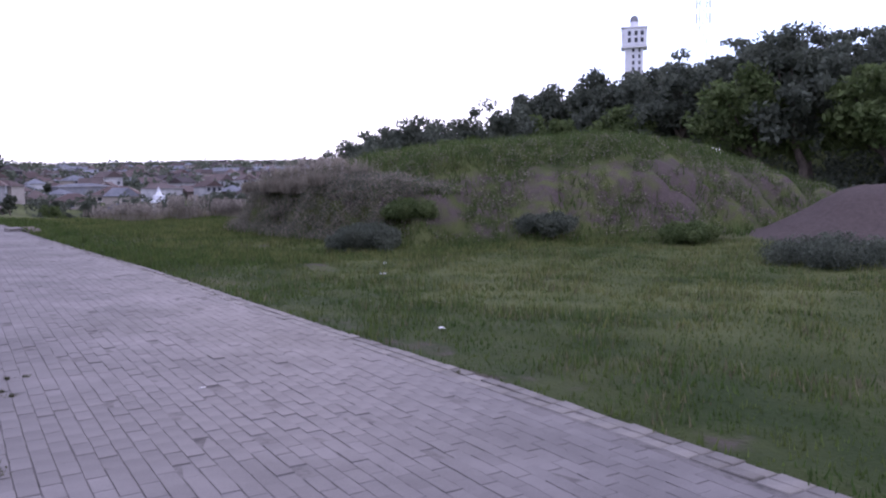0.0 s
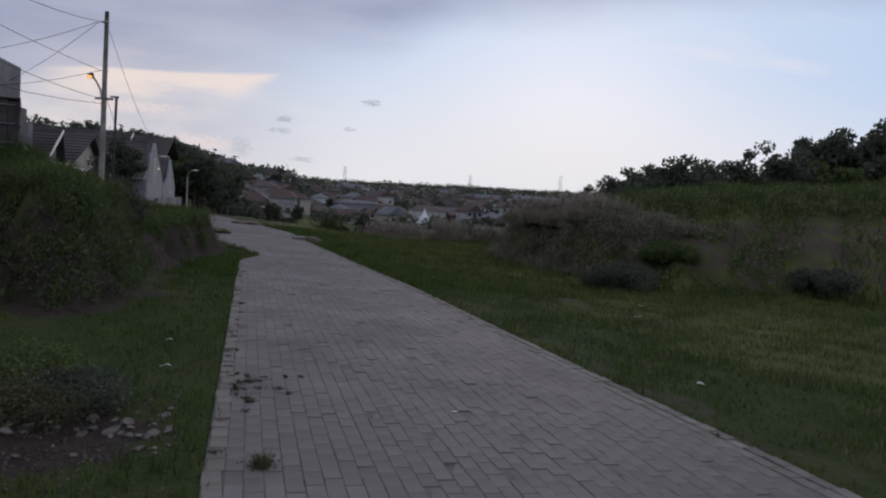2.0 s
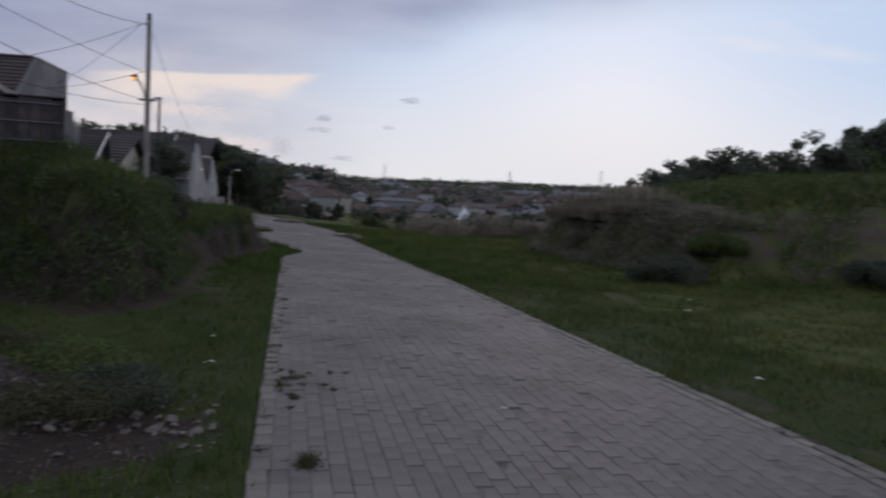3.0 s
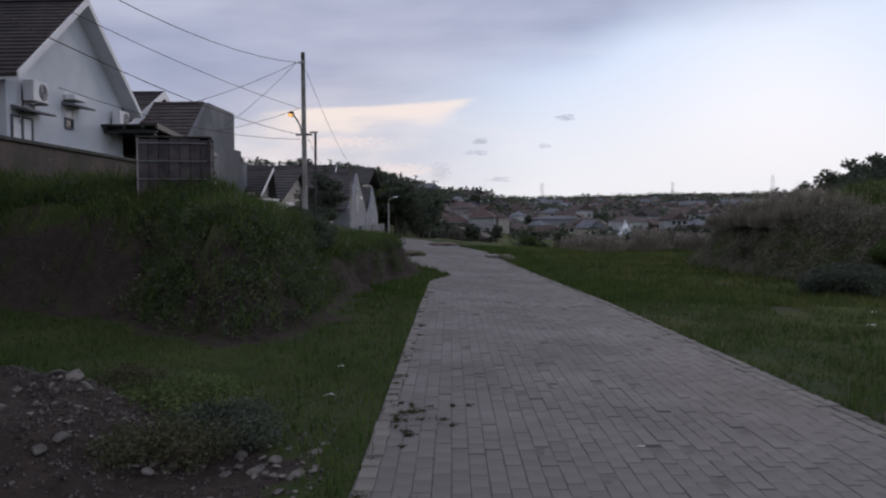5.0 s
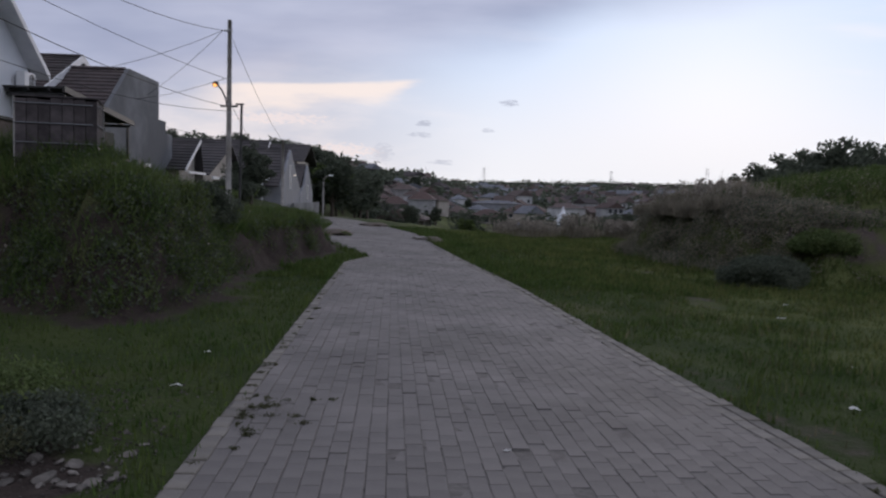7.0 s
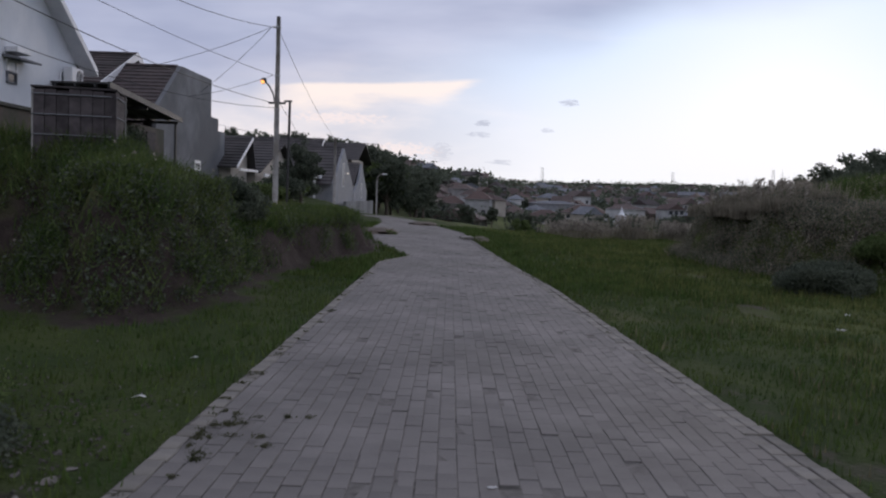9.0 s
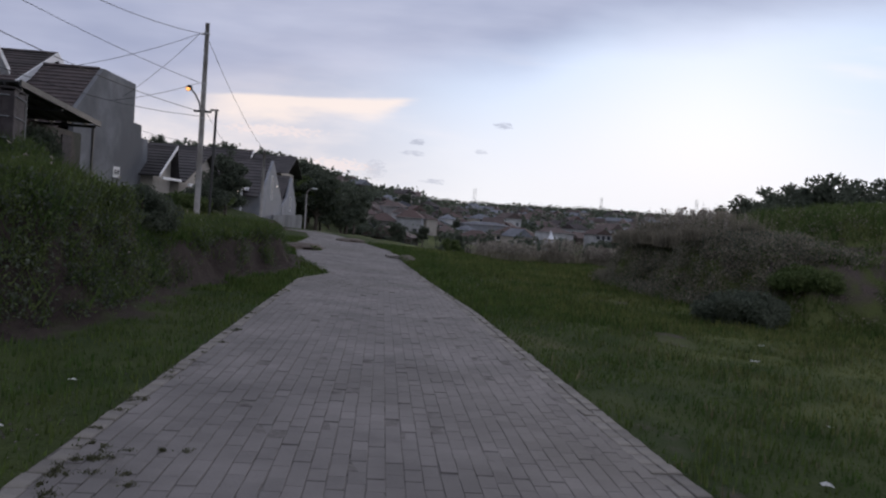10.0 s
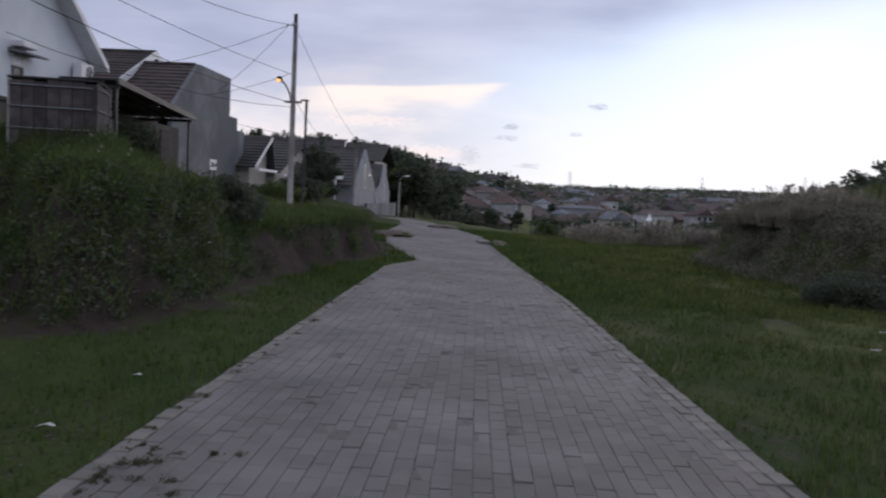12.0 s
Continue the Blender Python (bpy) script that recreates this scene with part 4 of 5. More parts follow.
# ---- the town in the valley ----
def town_house(x, y, rz, w, d, hgt, roof, wall, tiles, label, storeys=1, hip=True, wins=3):
    g = min(height(x + dx, y + dy) for dx in (-w / 2, w / 2) for dy in (-d / 2, d / 2)) - 0.3
    h = thing("house", (x, y, g), rz, label, "house", "houses of the town")
    part("wall", boxed(-w / 2, -d / 2, 0, w / 2, d / 2, hgt), wall, h)
    o = 0.5
    bm = bmesh.new()
    if hip:
        k = min(w, d) * 0.5
        base = [bm.verts.new(p) for p in ((-w / 2 - o, -d / 2 - o, hgt), (w / 2 + o, -d / 2 - o, hgt), (w / 2 + o, d / 2 + o, hgt), (-w / 2 - o, d / 2 + o, hgt))]
        a, b = bm.verts.new((-w / 2 + k, 0, hgt + roof)), bm.verts.new((w / 2 - k + 0.01, 0, hgt + roof))
        for f in ((base[0], base[1], b, a), (base[1], base[2], b), (base[2], base[3], a, b), (base[3], base[0], a), base[::-1]):
            bm.faces.new(f)
    else:
        prism(bm, [(-w / 2 - o, hgt - 0.15), (w / 2 + o, hgt - 0.15), (w / 2 + o, hgt), (0, hgt + roof), (-w / 2 - o, hgt)], "y", -d / 2 - o, d / 2 + o)
    part("roof", bm, tiles, h)
    part("eave", boxed(-w / 2 - o - 0.04, -d / 2 - o - 0.06, hgt - 0.2, w / 2 + o + 0.04, -d / 2 - o - 0.01, hgt), FARWALL, h)
    for s in range(storeys):
        for k in range(wins):
            cx = -w / 2 + w * (k + 0.5) / wins
            z = 0.9 + 3.0 * s
            if z + 1.3 < hgt:
                win = part("window", boxed(cx - 0.6, -d / 2 - 0.05, z, cx + 0.6, -d / 2 - 0.01, z + 1.3), GLASS, h)
                part("sill", boxed(cx - 0.7, -d / 2 - 0.14, z - 0.1, cx + 0.7, -d / 2 - 0.01, z - 0.01), TRIM, win)
    return h


def town():
    rng = random.Random(11)
    # the houses that stand out
    marks = []

    def spot(az, r):
        x, y, _ = at(az, r)
        marks.append((x, y))
        return x, y

    town_house(*spot(0.9, 215), -14, 14, 9, 2.6, 2.6, MUDWALL, TILE_FAR, "low brown house with a wide sagging roof", hip=False)
    town_house(*spot(7.4, 310), 8, 17, 9, 5.2, 1.0, PALEWALL, METALROOF, "long pale blue two-storey house", 2, True, 5)
    town_house(*spot(9.0, 370), 24, 8, 9, 7.0, 2.6, FARWHITE, TILE_FAR, "white gabled two-storey house", 2, False, 2)
    town_house(*spot(6.9, 255), -12, 12, 9, 2.4, 2.4, CREAM, TILE_RED, "low house with a red tiled hip roof")
    town_house(*spot(9.6, 290), -20, 15, 9, 3.0, 2.6, CREAM, TILE_RED, "low house with a broad brown tiled roof")
    town_house(*spot(12.3, 275), 25, 9, 9, 5.2, 1.8, FARWHITE, TILE_FAR, "white house with a stepped upper storey", 2, True, 2)
    x, y = spot(12.1, 240)
    t = thing("shrine_tower", (x, y, height(x, y)), 0, "little white tiered tower among the roofs", "tower")
    part("base", boxed(-2.2, -2.2, -0.2, 2.2, 2.2, 2.6, bevel=0.1), WHITE, t)
    part("middle", boxed(-1.4, -1.4, 2.6, 1.4, 1.4, 4.0, bevel=0.1), WHITE, t)
    part("spire", tube(bmesh.new(), [(0, 0, 4.0), (0, 0, 4.8), (0, 0, 6.4)], [1.1, 0.6, 0.05], 8), WHITE, t)
    part("window", boxed(-1.3, -2.26, 0.8, 1.3, -2.18, 2.0), GLASS, t)
    x, y = spot(9.5, 215)
    b = thing("tarpaulin_shelter", (x, y, height(x, y)), 5, "blue tarpaulin stretched over a low shelter", "shelter")
    part("sheet", prism(bmesh.new(), [(-2.2, 1.7), (0, 2.8), (2.2, 1.7), (2.2, 1.78), (0, 2.9), (-2.2, 1.78)], "y", -2, 2), BLUE, b)
    for px in (-2.0, 2.0):
        for py in (-1.9, 1.9):
            part("post", boxed(px - 0.06, py - 0.06, -0.3, px + 0.06, py + 0.06, 1.75), PLANK, b)
    for az, r, w in ((16.6, 600, 46), (20.2, 640, 60), (23.4, 700, 50)):
        x, y = spot(az, r)
        town_house(x, y, -az + rng.uniform(-6, 6), w, 18, 5.0, 2.6, FARWALL, METALROOF, "long low warehouse with a pale sheet roof", 1, True, 6)
    # a row of pale houses up the shoulder of the hill
    for k in range(16):
        az, r = -1.8 + 0.4 * k + rng.uniform(-0.2, 0.2), rng.uniform(255, 330)
        x, y = spot(az, r)
        town_house(x, y, rng.uniform(-40, 40), rng.uniform(6, 9), rng.uniform(5.5, 7.5), rng.choice((3.2, 5.6)), rng.uniform(1.6, 2.6), rng.choice((FARWHITE, FARWALL, CREAM)), rng.choice((TILE_FAR, TILE_RED, METALROOF)),
                   "small pale plastered house on the hillside", 1, rng.random() < 0.4, 2)
    # the rest, house by house down the slope
    placed = list(marks)
    n = 0
    while n < 330:
        az, r = rng.uniform(-4.0, 26), 265 + 620 * rng.random() ** 1.1
        x, y, _ = at(az, r)
        if any(math.hypot(x - a, y - b) < 12 for a, b in placed):
            continue
        placed.append((x, y))
        two = rng.random() < 0.35
        white = rng.random() < 0.3
        town_house(x, y, rng.choice((0, 90, 45)) + rng.uniform(-30, 30), rng.uniform(5.5, 10), rng.uniform(5.5, 8.5), 5.6 if two else rng.uniform(2.6, 3.3), rng.uniform(1.7, 2.8),
                   FARWHITE if white else rng.choice((FARWALL, CREAM, MUDWALL)), rng.choice((TILE_FAR, TILE_FAR, TILE_RED, METALROOF, TILE)),
                   ("white" if white else "plain plastered") + (" two-storey" if two else " single-storey") + " house with a pitched roof in the valley", 2 if two else 1, rng.random() < 0.5, rng.choice((2, 3)))
        n += 1


town()

# ---- plants ----
def fast(name, polys, material, parent=None):
    """A mesh from an array of polygons (n, corners, 3)."""
    n, k, _ = polys.shape
    me = bpy.data.meshes.new(name)
    me.vertices.add(n * k)
    me.vertices.foreach_set("co", polys.astype(np.float32).ravel())
    me.loops.add(n * k)
    me.loops.foreach_set("vertex_index", np.arange(n * k, dtype=np.int32))
    me.polygons.add(n)
    me.polygons.foreach_set("loop_start", np.arange(0, n * k, k, dtype=np.int32))
    me.update(calc_edges=True)
    me.materials.append(material)
    ob = new(name, me)
    if parent is not None:
        ob.parent = parent
    return ob


def unit(v):
    return v / np.maximum(np.linalg.norm(v, axis=1, keepdims=True), 1e-9)


def leaf_quads(c, size, rng, long=1.7, droop=0.3):
    """Pointed leaves round the centres c."""
    n = len(c)
    a = unit(rng.normal(size=(n, 3)) + np.array([0, 0, -droop]))
    b = unit(np.cross(a, rng.normal(size=(n, 3))))
    s = size * rng.uniform(0.6, 1.35, (n, 1))
    return np.stack([c - a * s * long * 0.5, c + b * s * 0.42 - a * s * 0.08, c + a * s * long * 0.5, c - b * s * 0.42 - a * s * 0.08], 1)


def blades(base, h, rng, width=0.012, lean=0.45):
    n = len(base)
    th = rng.uniform(0, 2 * math.pi, n)
    w = np.stack([np.cos(th), np.sin(th), 0 * th], 1) * (width * rng.uniform(0.6, 1.4, (n, 1)))
    ph = rng.uniform(0, 2 * math.pi, n)
    le = np.stack([np.cos(ph), np.sin(ph), 0 * ph], 1) * (lean * rng.uniform(0.1, 1.0, (n, 1))) * h[:, None]
    tip = base + le + np.stack([0 * th, 0 * th, h], 1)
    return np.stack([base - w, base + w, tip], 1)


def clumps(c, count, radius, rng, flat=0.75):
    """Points gathered round the centres c."""
    p = unit(rng.normal(size=(len(c) * count, 3))) * (rng.random((len(c) * count, 1)) ** 0.4)
    p *= np.repeat(np.broadcast_to(radius, (len(c),)), count)[:, None]
    p[:, 2] *= flat
    return np.repeat(c, count, 0) + p


def on_ground(x, y, lift=0.0):
    z, soil = relief(x, y)
    return np.column_stack([x, y, z + lift]), soil


def stuff(ob, label, category):
    return tagged(ob, label, category, kind="stuff")


def off_road(x, y, gap=0.0):
    return (x < road_left(y) - gap) | (x > road_right(y) + gap) | (y > 61)


def field_grass():
    rng = np.random.default_rng(5)
    for name, n, box4, h0, h1, w, mt, lim in (
            ("field_grass", 150000, (-9, 16, 1.5, 20), 0.03, 0.10, 0.009, GRASS, 0.34), ("field_grass", 110000, (-6, 14, 16, 46), 0.05, 0.16, 0.018, GRASS, 0.34),
            ("dry_field_grass", 24000, (1.3, 16, 3, 30), 0.04, 0.11, 0.008, STRAW, 0.60), ("tall_field_grass", 22000, (1.3, 16, 6, 40), 0.08, 0.20, 0.010, GRASS, 0.30)):
        x, y = rng.uniform(box4[0], box4[1], n), rng.uniform(box4[2], box4[3], n)
        p, soil = on_ground(x, y, -0.01)
        thick = ripple(x, y, 3.1, 0.5) + 0.7 * ripple(x, y, 1.2, 2.0)
        keep = off_road(x, y, -0.05 + 0.06 * rng.random(n)) & (soil < lim)
        if name != "field_grass":
            keep &= thick > 0.15
        dry = (dry_and_lit(x, y) > rng.random(n) * 1.1) & (mt is GRASS)
        hh = rng.uniform(h0, h1, n) * (1 + 0.5 * np.clip(thick, -1, 1))
        k = keep & dry
        if k.any():
            stuff(fast("yellow_" + name, blades(p[k], hh[k], rng, w), YELLOW), "short yellowing grass in patches over the field, brightened for the backlight", "grass")
        p, hh = p[keep & ~dry], hh[keep & ~dry]
        stuff(fast(name, blades(p, hh, rng, w), mt), "short uneven grass growing over the verges and field" if "dry" not in name else "dry straw-coloured grass stems in the field", "grass")


field_grass()


def bank_cover():
    rng = np.random.default_rng(8)
    # creepers and weeds hanging over the left bank
    n = 5200
    x, y = rng.uniform(-14, -2.4, n), rng.uniform(9.8, 33, n)
    d = inside_distance(x, y, BANK) + 0.28 * ripple(x, y, 2.2, 2.2)
    gap = ripple(x, y, 2.6, 4.4) + 0.5 * ripple(x, y, 0.9, 1.2)
    west = sstep(-5.5, -7.5, x) * (y < 15)
    keep = (d > 0.12) & (d < 4.5) & ((gap > -0.15) | (d > 0.95)) & ((d > 0.85) | (rng.random(n) > 0.93 * west)) & (rng.random(n) < np.where(d > 1.2, 0.30, 1.0)) & ((y < 15.8) | (d > 0.9)) & (rng.random(n) > 0.6 * west)
    c, _ = on_ground(x[keep], y[keep], 0.06)
    rad = rng.uniform(0.10, 0.30, len(c))
    pts = clumps(c, 60, rad, rng)
    half = rng.random(len(pts)) < 0.65
    stuff(fast("bank_creepers", leaf_quads(pts[half], 0.028, rng), LEAF_MID), "leafy green creepers and weeds covering the bank", "weeds")
    stuff(fast("bank_weeds", leaf_quads(pts[~half], 0.036, rng), LEAF_DARK), "dark broad-leaved weeds covering the bank", "weeds")
    # the steep face itself
    n = 34000
    x, y = rng.uniform(-12, -2.6, n), rng.uniform(9.8, 31, n)
    d = inside_distance(x, y, BANK) + 0.28 * ripple(x, y, 2.2, 2.2)
    gap = ripple(x, y, 2.4, 4.4) + 0.5 * ripple(x, y, 0.9, 1.2)
    west = sstep(-5.6, -7.0, x) * (y < 15)
    north = sstep(15.2, 16.6, y)
    keep = (d > 0.0) & (d < 1.7) & (gap > -0.75 + 0.4 * (d < 0.2)) & (rng.random(n) > 0.93 * west * (d < 0.95)) & (rng.random(n) > 0.94 * north * (d < 0.75) * (ripple(x, y, 1.7, 3.9) < 0.35)) & (rng.random(n) < 0.55)
    cf, _ = on_ground(x[keep], y[keep], 0.03)
    pts = clumps(cf, 58, rng.uniform(0.12, 0.34, len(cf)), rng)
    k = rng.random(len(pts))
    stuff(fast("face_creepers", leaf_quads(pts[k < 0.5], 0.026, rng), LEAF_MID), "green creepers hanging down the bank", "weeds")
    stuff(fast("face_weeds", leaf_quads(pts[k > 0.5], 0.032, rng), LEAF_DARK), "dark weeds on the bank's face", "weeds")
    hb = np.repeat(cf, 9, 0) + rng.normal(0, 0.10, (9 * len(cf), 3)) * np.array([1, 1, 0.4])
    stuff(fast("face_grass", blades(hb, rng.uniform(0.08, 0.32, len(hb)), rng, 0.009, 1.2), GRASS), "grass tufts hanging on the bank's face", "grass")
    # tall grass on top and along the brow
    n = 150000
    x, y = rng.uniform(-16, -2.4, n), rng.uniform(10, 44, n)
    d = inside_distance(x, y, BANK) + 0.28 * ripple(x, y, 2.2, 2.2)
    keep = (d > 0.45) & (rng.random(n) < np.where(x < -11.4, 0.2, 1.0)) & (ripple(x, y, 2.3, 0.1) + rng.normal(0, 0.5, n) > -0.45)
    p, _ = on_ground(x[keep], y[keep], -0.02)
    far = rng.random(len(p)) < 0.35
    stuff(fast("bank_straw", blades(p[far], rng.uniform(0.12, 0.34, far.sum()), rng, 0.010, 0.9), YELLOW), "yellowing grass along the brow of the bank", "grass")
    # grass hanging over the cut edge
    n = 40000
    x, y = rng.uniform(-8, -2.4, n), rng.uniform(15.5, 30, n)
    d = inside_distance(x, y, BANK) + 0.17 * ripple(x, y, 2.2, 2.2)
    e, _ = on_ground(x[(d > 0.22) & (d < 0.6)], y[(d > 0.22) & (d < 0.6)], 0.02)
    stuff(fast("overhang_grass", blades(e, rng.uniform(0.08, 0.26, len(e)), rng, 0.012, 1.3), GRASS), "grass hanging over the cut edge of the bank", "grass")
    stuff(fast("bank_grass", blades(p, rng.uniform(0.12, 0.40, keep.sum()) * np.where(p[:, 1] > 18, 0.6, 1.0), rng, 0.011, 0.8), GRASS), "tall rank grass along the top of the bank", "grass")
    # small white flower heads
    k = rng.choice(len(c), 70, replace=False)
    fl = c[k] + np.column_stack([rng.normal(0, 0.1, 70), rng.normal(0, 0.1, 70), rng.uniform(0.15, 0.35, 70)])
    stuff(fast("white_flowers", leaf_quads(np.repeat(fl, 4, 0) + rng.normal(0, 0.012, (280, 3)), 0.030, rng, 1.2), PLUME), "tiny pale flower heads among the weeds", "flowers")


bank_cover()


def mound_cover():
    rng = np.random.default_rng(9)
    n = 9000
    x, y = rng.uniform(5, 36, n), rng.uniform(15, 45, n)
    d = inside_distance(x, y, MOUND) + 0.5 * ripple(x, y, 4.0, 0.9)
    bare = ripple(x, y, 3.0, 6.0)
    keep = (d > 0.0) & (d < 9) & ((bare < 0.12) | (d > 3.2) | (d < 0.8))
    c, _ = on_ground(x[keep], y[keep], 0.05)
    pts = clumps(c, 46, rng.uniform(0.14, 0.40, len(c)), rng)
    k = rng.random(len(pts))
    stuff(fast("mound_weeds", leaf_quads(pts[k < 0.6], 0.042, rng), LEAF_MID), "green weeds covering the earth mound", "weeds")
    stuff(fast("mound_weeds_pale", leaf_quads(pts[k > 0.6], 0.042, rng), LEAF_PALE), "olive weeds covering the earth mound", "weeds")
    n = 110000
    x, y = rng.uniform(5, 36, n), rng.uniform(14, 46, n)
    d = inside_distance(x, y, MOUND) + 0.5 * ripple(x, y, 4.0, 0.9)
    keep = (d > -0.8) & ((ripple(x, y, 3.0, 6.0) < 0.1) | (d > 3.3)) & (rng.random(n) < np.where(d > 3, 1.0, 0.6))
    p, _ = on_ground(x[keep], y[keep], -0.02)
    stuff(fast("mound_grass", blades(p, rng.uniform(0.15, 0.5, keep.sum()), rng, 0.016, 0.7), GRASS), "tall grass on the earth mound", "grass")


mound_cover()


def bush(x, y, r, h, material, label, seed, leaf=0.06, count=120, name="bush", stems=9, puff=0.26):
    rng = np.random.default_rng(seed)
    g = height(x, y)
    b = thing(name, (x, y, g), 0, label, "bush")
    th = rng.uniform(0, 2 * math.pi, 60)
    q = rng.random(60) ** 0.5
    c = np.column_stack([np.cos(th) * r * q, np.sin(th) * r * q, h * (0.25 + 0.62 * rng.random(60) * np.sqrt(1 - 0.7 * q * q))])
    ob = fast("foliage", leaf_quads(clumps(c, count, puff * r + 0.04, rng), leaf, rng), material, b)
    ob["kind"] = "stuff"
    for k in range(stems):
        e = c[k * 5 % 60]
        part("stem", tube(bmesh.new(), [(e[0] * 0.1, e[1] * 0.1, -0.1), (e[0] * 0.5, e[1] * 0.5, e[2] * 0.55), tuple(e)], [0.03, 0.02, 0.008], 5), BARK, b)
    return b


bush(6.9, 18.9, 0.85, 0.75, LEAF_DARK, "round dark green bush at the foot of the mound", 21, 0.036, 380)
bush(9.0, 20.2, 0.7, 0.6, LEAF_MID, "low green bush at the foot of the mound", 22, 0.04, 240)
bush(12.2, 18.0, 0.8, 0.6, LEAF_DARK, "low dark bush on the mound's edge", 23, 0.04, 240)
bush(14.6, 15.0, 0.7, 0.55, LEAF_MID, "scrubby green bush beside bare earth", 24, 0.04, 240)
bush(12.6, 9.6, 1.1, 0.55, LEAF_DARK, "low scrubby bush in the field", 25, 0.035, 260)


def broad_plant(x, y, top, seed):
    """A tall plant with a few big heart-shaped leaves on arching stalks."""
    rng = random.Random(seed)
    g = height(x, y)
    p = thing("broad_leaved_plant", (x, y, g), 0, "dark tall plant with large heart-shaped leaves behind the wall", "plant")
    for k in range(13):
        a, hgt, out = 2.4 * k + rng.uniform(-0.3, 0.3), (top - g) * rng.uniform(0.72, 0.97), rng.uniform(0.08, 0.32)
        tip = Vector((math.cos(a) * out, math.sin(a) * out, hgt))
        part("stalk", tube(bmesh.new(), [(0.05 * math.cos(a), 0.05 * math.sin(a), -0.1), (tip.x * 0.4, tip.y * 0.4, hgt * 0.75), tip], [0.025, 0.018, 0.012], 5), BARK, p)
        s = rng.uniform(0.22, 0.34)
        bm = bmesh.new()
        m = Matrix.Translation(tip) @ pose(0, 0, 0, 0, rng.uniform(35, 80), math.degrees(a))
        rim = [(-0.25, 0.35), (0.1, 0.62), (0.55, 0.55), (1.0, 0.25), (1.35, 0.0), (1.0, -0.25), (0.55, -0.55), (0.1, -0.62), (-0.25, -0.35)]
        mid = bm.verts.new(m @ Vector((0.45 * s, 0, -0.10 * s)))
        vs = [bm.verts.new(m @ Vector((u * s, v * s, 0.12 * s * abs(v)))) for u, v in rim]
        for i in range(len(vs)):
            bm.faces.new((mid, vs[i], vs[(i + 1) % len(vs)]))
        part("leaf", bm, LEAF_BROAD, p)
    return p


broad_plant(-13.4, 20.0, 4.85, 5)
bush(-12.3, 29.5, 1.0, 2.3, LEAF_DARK, "dark potted shrubs under the carport", 28, 0.08, 80)
bush(-3.85, 6.55, 0.48, 0.16, LEAF_MID, "low weeds beside the rubble heap", 29, 0.019, 90, puff=0.24)
bush(-3.4, 6.05, 0.34, 0.20, LEAF_DARK, "low dark weeds beside the rubble heap", 30, 0.019, 90, puff=0.26)
bush(-3.6, 5.5, 0.34, 0.16, WEED, "dry brownish weeds among the rubble", 31, 0.016, 70, puff=0.3)
bush(-4.4, 7.0, 0.24, 0.22, WEED, "dry pale weeds beside the stones", 32, 0.015, 60, puff=0.3)
bush(-4.75, 16.6, 0.55, 0.95, LEAF_DARK, "dark bush in the notch of the bank", 36, 0.03, 260)
bush(-5.5, 17.6, 0.7, 1.0, LEAF_MID, "green bush on the bank", 37, 0.032, 260)
bush(-6.6, 20.5, 0.8, 0.8, LEAF_DARK, "dark bush on the bank below the wall", 38, 0.034, 240)

bush(-3.8, 34.6, 0.7, 0.2, LEAF_PALE, "dry weeds on a heap of soil", 34, 0.04, 40, puff=0.15)
bush(-3.5, 33.6, 0.5, 0.18, LEAF_MID, "low weeds on a heap of soil", 35, 0.04, 40, puff=0.15)


def reeds(x, y, r, h, seed, label, plume_share=0.3, n=2600):
    rng = np.random.default_rng(seed)
    b = thing("reed_clump", (x, y, height(x, y)), 0, label, "reeds", "reed clumps")
    th, q = rng.uniform(0, 2 * math.pi, n), rng.random(n) ** 0.6
    base = np.column_stack([np.cos(th) * r * q, np.sin(th) * r * q, -0.1 + 0 * q])
    fast("foliage", blades(base, h * rng.uniform(0.45, 1.0, n) * (1 - 0.25 * q), rng, 0.022, 0.45), LEAF_PALE, b)["kind"] = "stuff"
    k = int(40 * plume_share * r)
    if k:
        c = np.column_stack([rng.normal(0, 0.5 * r, k), rng.normal(0, 0.5 * r, k), h * rng.uniform(0.85, 1.15, k)])
        pts = np.repeat(c, 26, 0) + np.column_stack([rng.normal(0, 0.03, k * 26), rng.normal(0, 0.03, k * 26), rng.uniform(-0.22, 0.22, k * 26)])
        fast("plume", leaf_quads(pts, 0.05, rng, 2.6), PLUME, b)["kind"] = "stuff"
        fast("stalk", blades(c * np.array([1, 1, 0]), c[:, 2], rng, 0.012, 0.05), STRAW, b)["kind"] = "stuff"
    return b


for k, (x, y, r, h) in enumerate(((8.0, 25.4, 0.8, 0.62), (8.6, 26.2, 0.9, 0.62), (8.0, 27.6, 0.8, 0.6), (8.8, 28.2, 0.9, 0.6), (8.0, 23.8, 0.7, 0.5), (8.2, 30.0, 0.9, 0.6))):
    reeds(x, y, r, h, 140 + k, "dense olive reed clump over the end of the mound", 0.15, 4200)
reeds(9.6, 27.2, 1.0, 0.5, 42, "reed clump with pale plumes on the mound", 1.2)
for k, (x, y) in enumerate(((-9.4, 43.2), (-9.9, 46.4), (-10.6, 49.8), (-11.0, 53.0), (-10.9, 56.8), (-9.9, 40.6))):
    bush(x, y, 1.0, (1.5, 1.2, 1.3, 1.4, 1.2, 0.8)[k], (LEAF_DARK, LEAF_MID)[k % 2], "dark hedge bush in front of the low houses", 160 + k, 0.08, 120, puff=0.35)


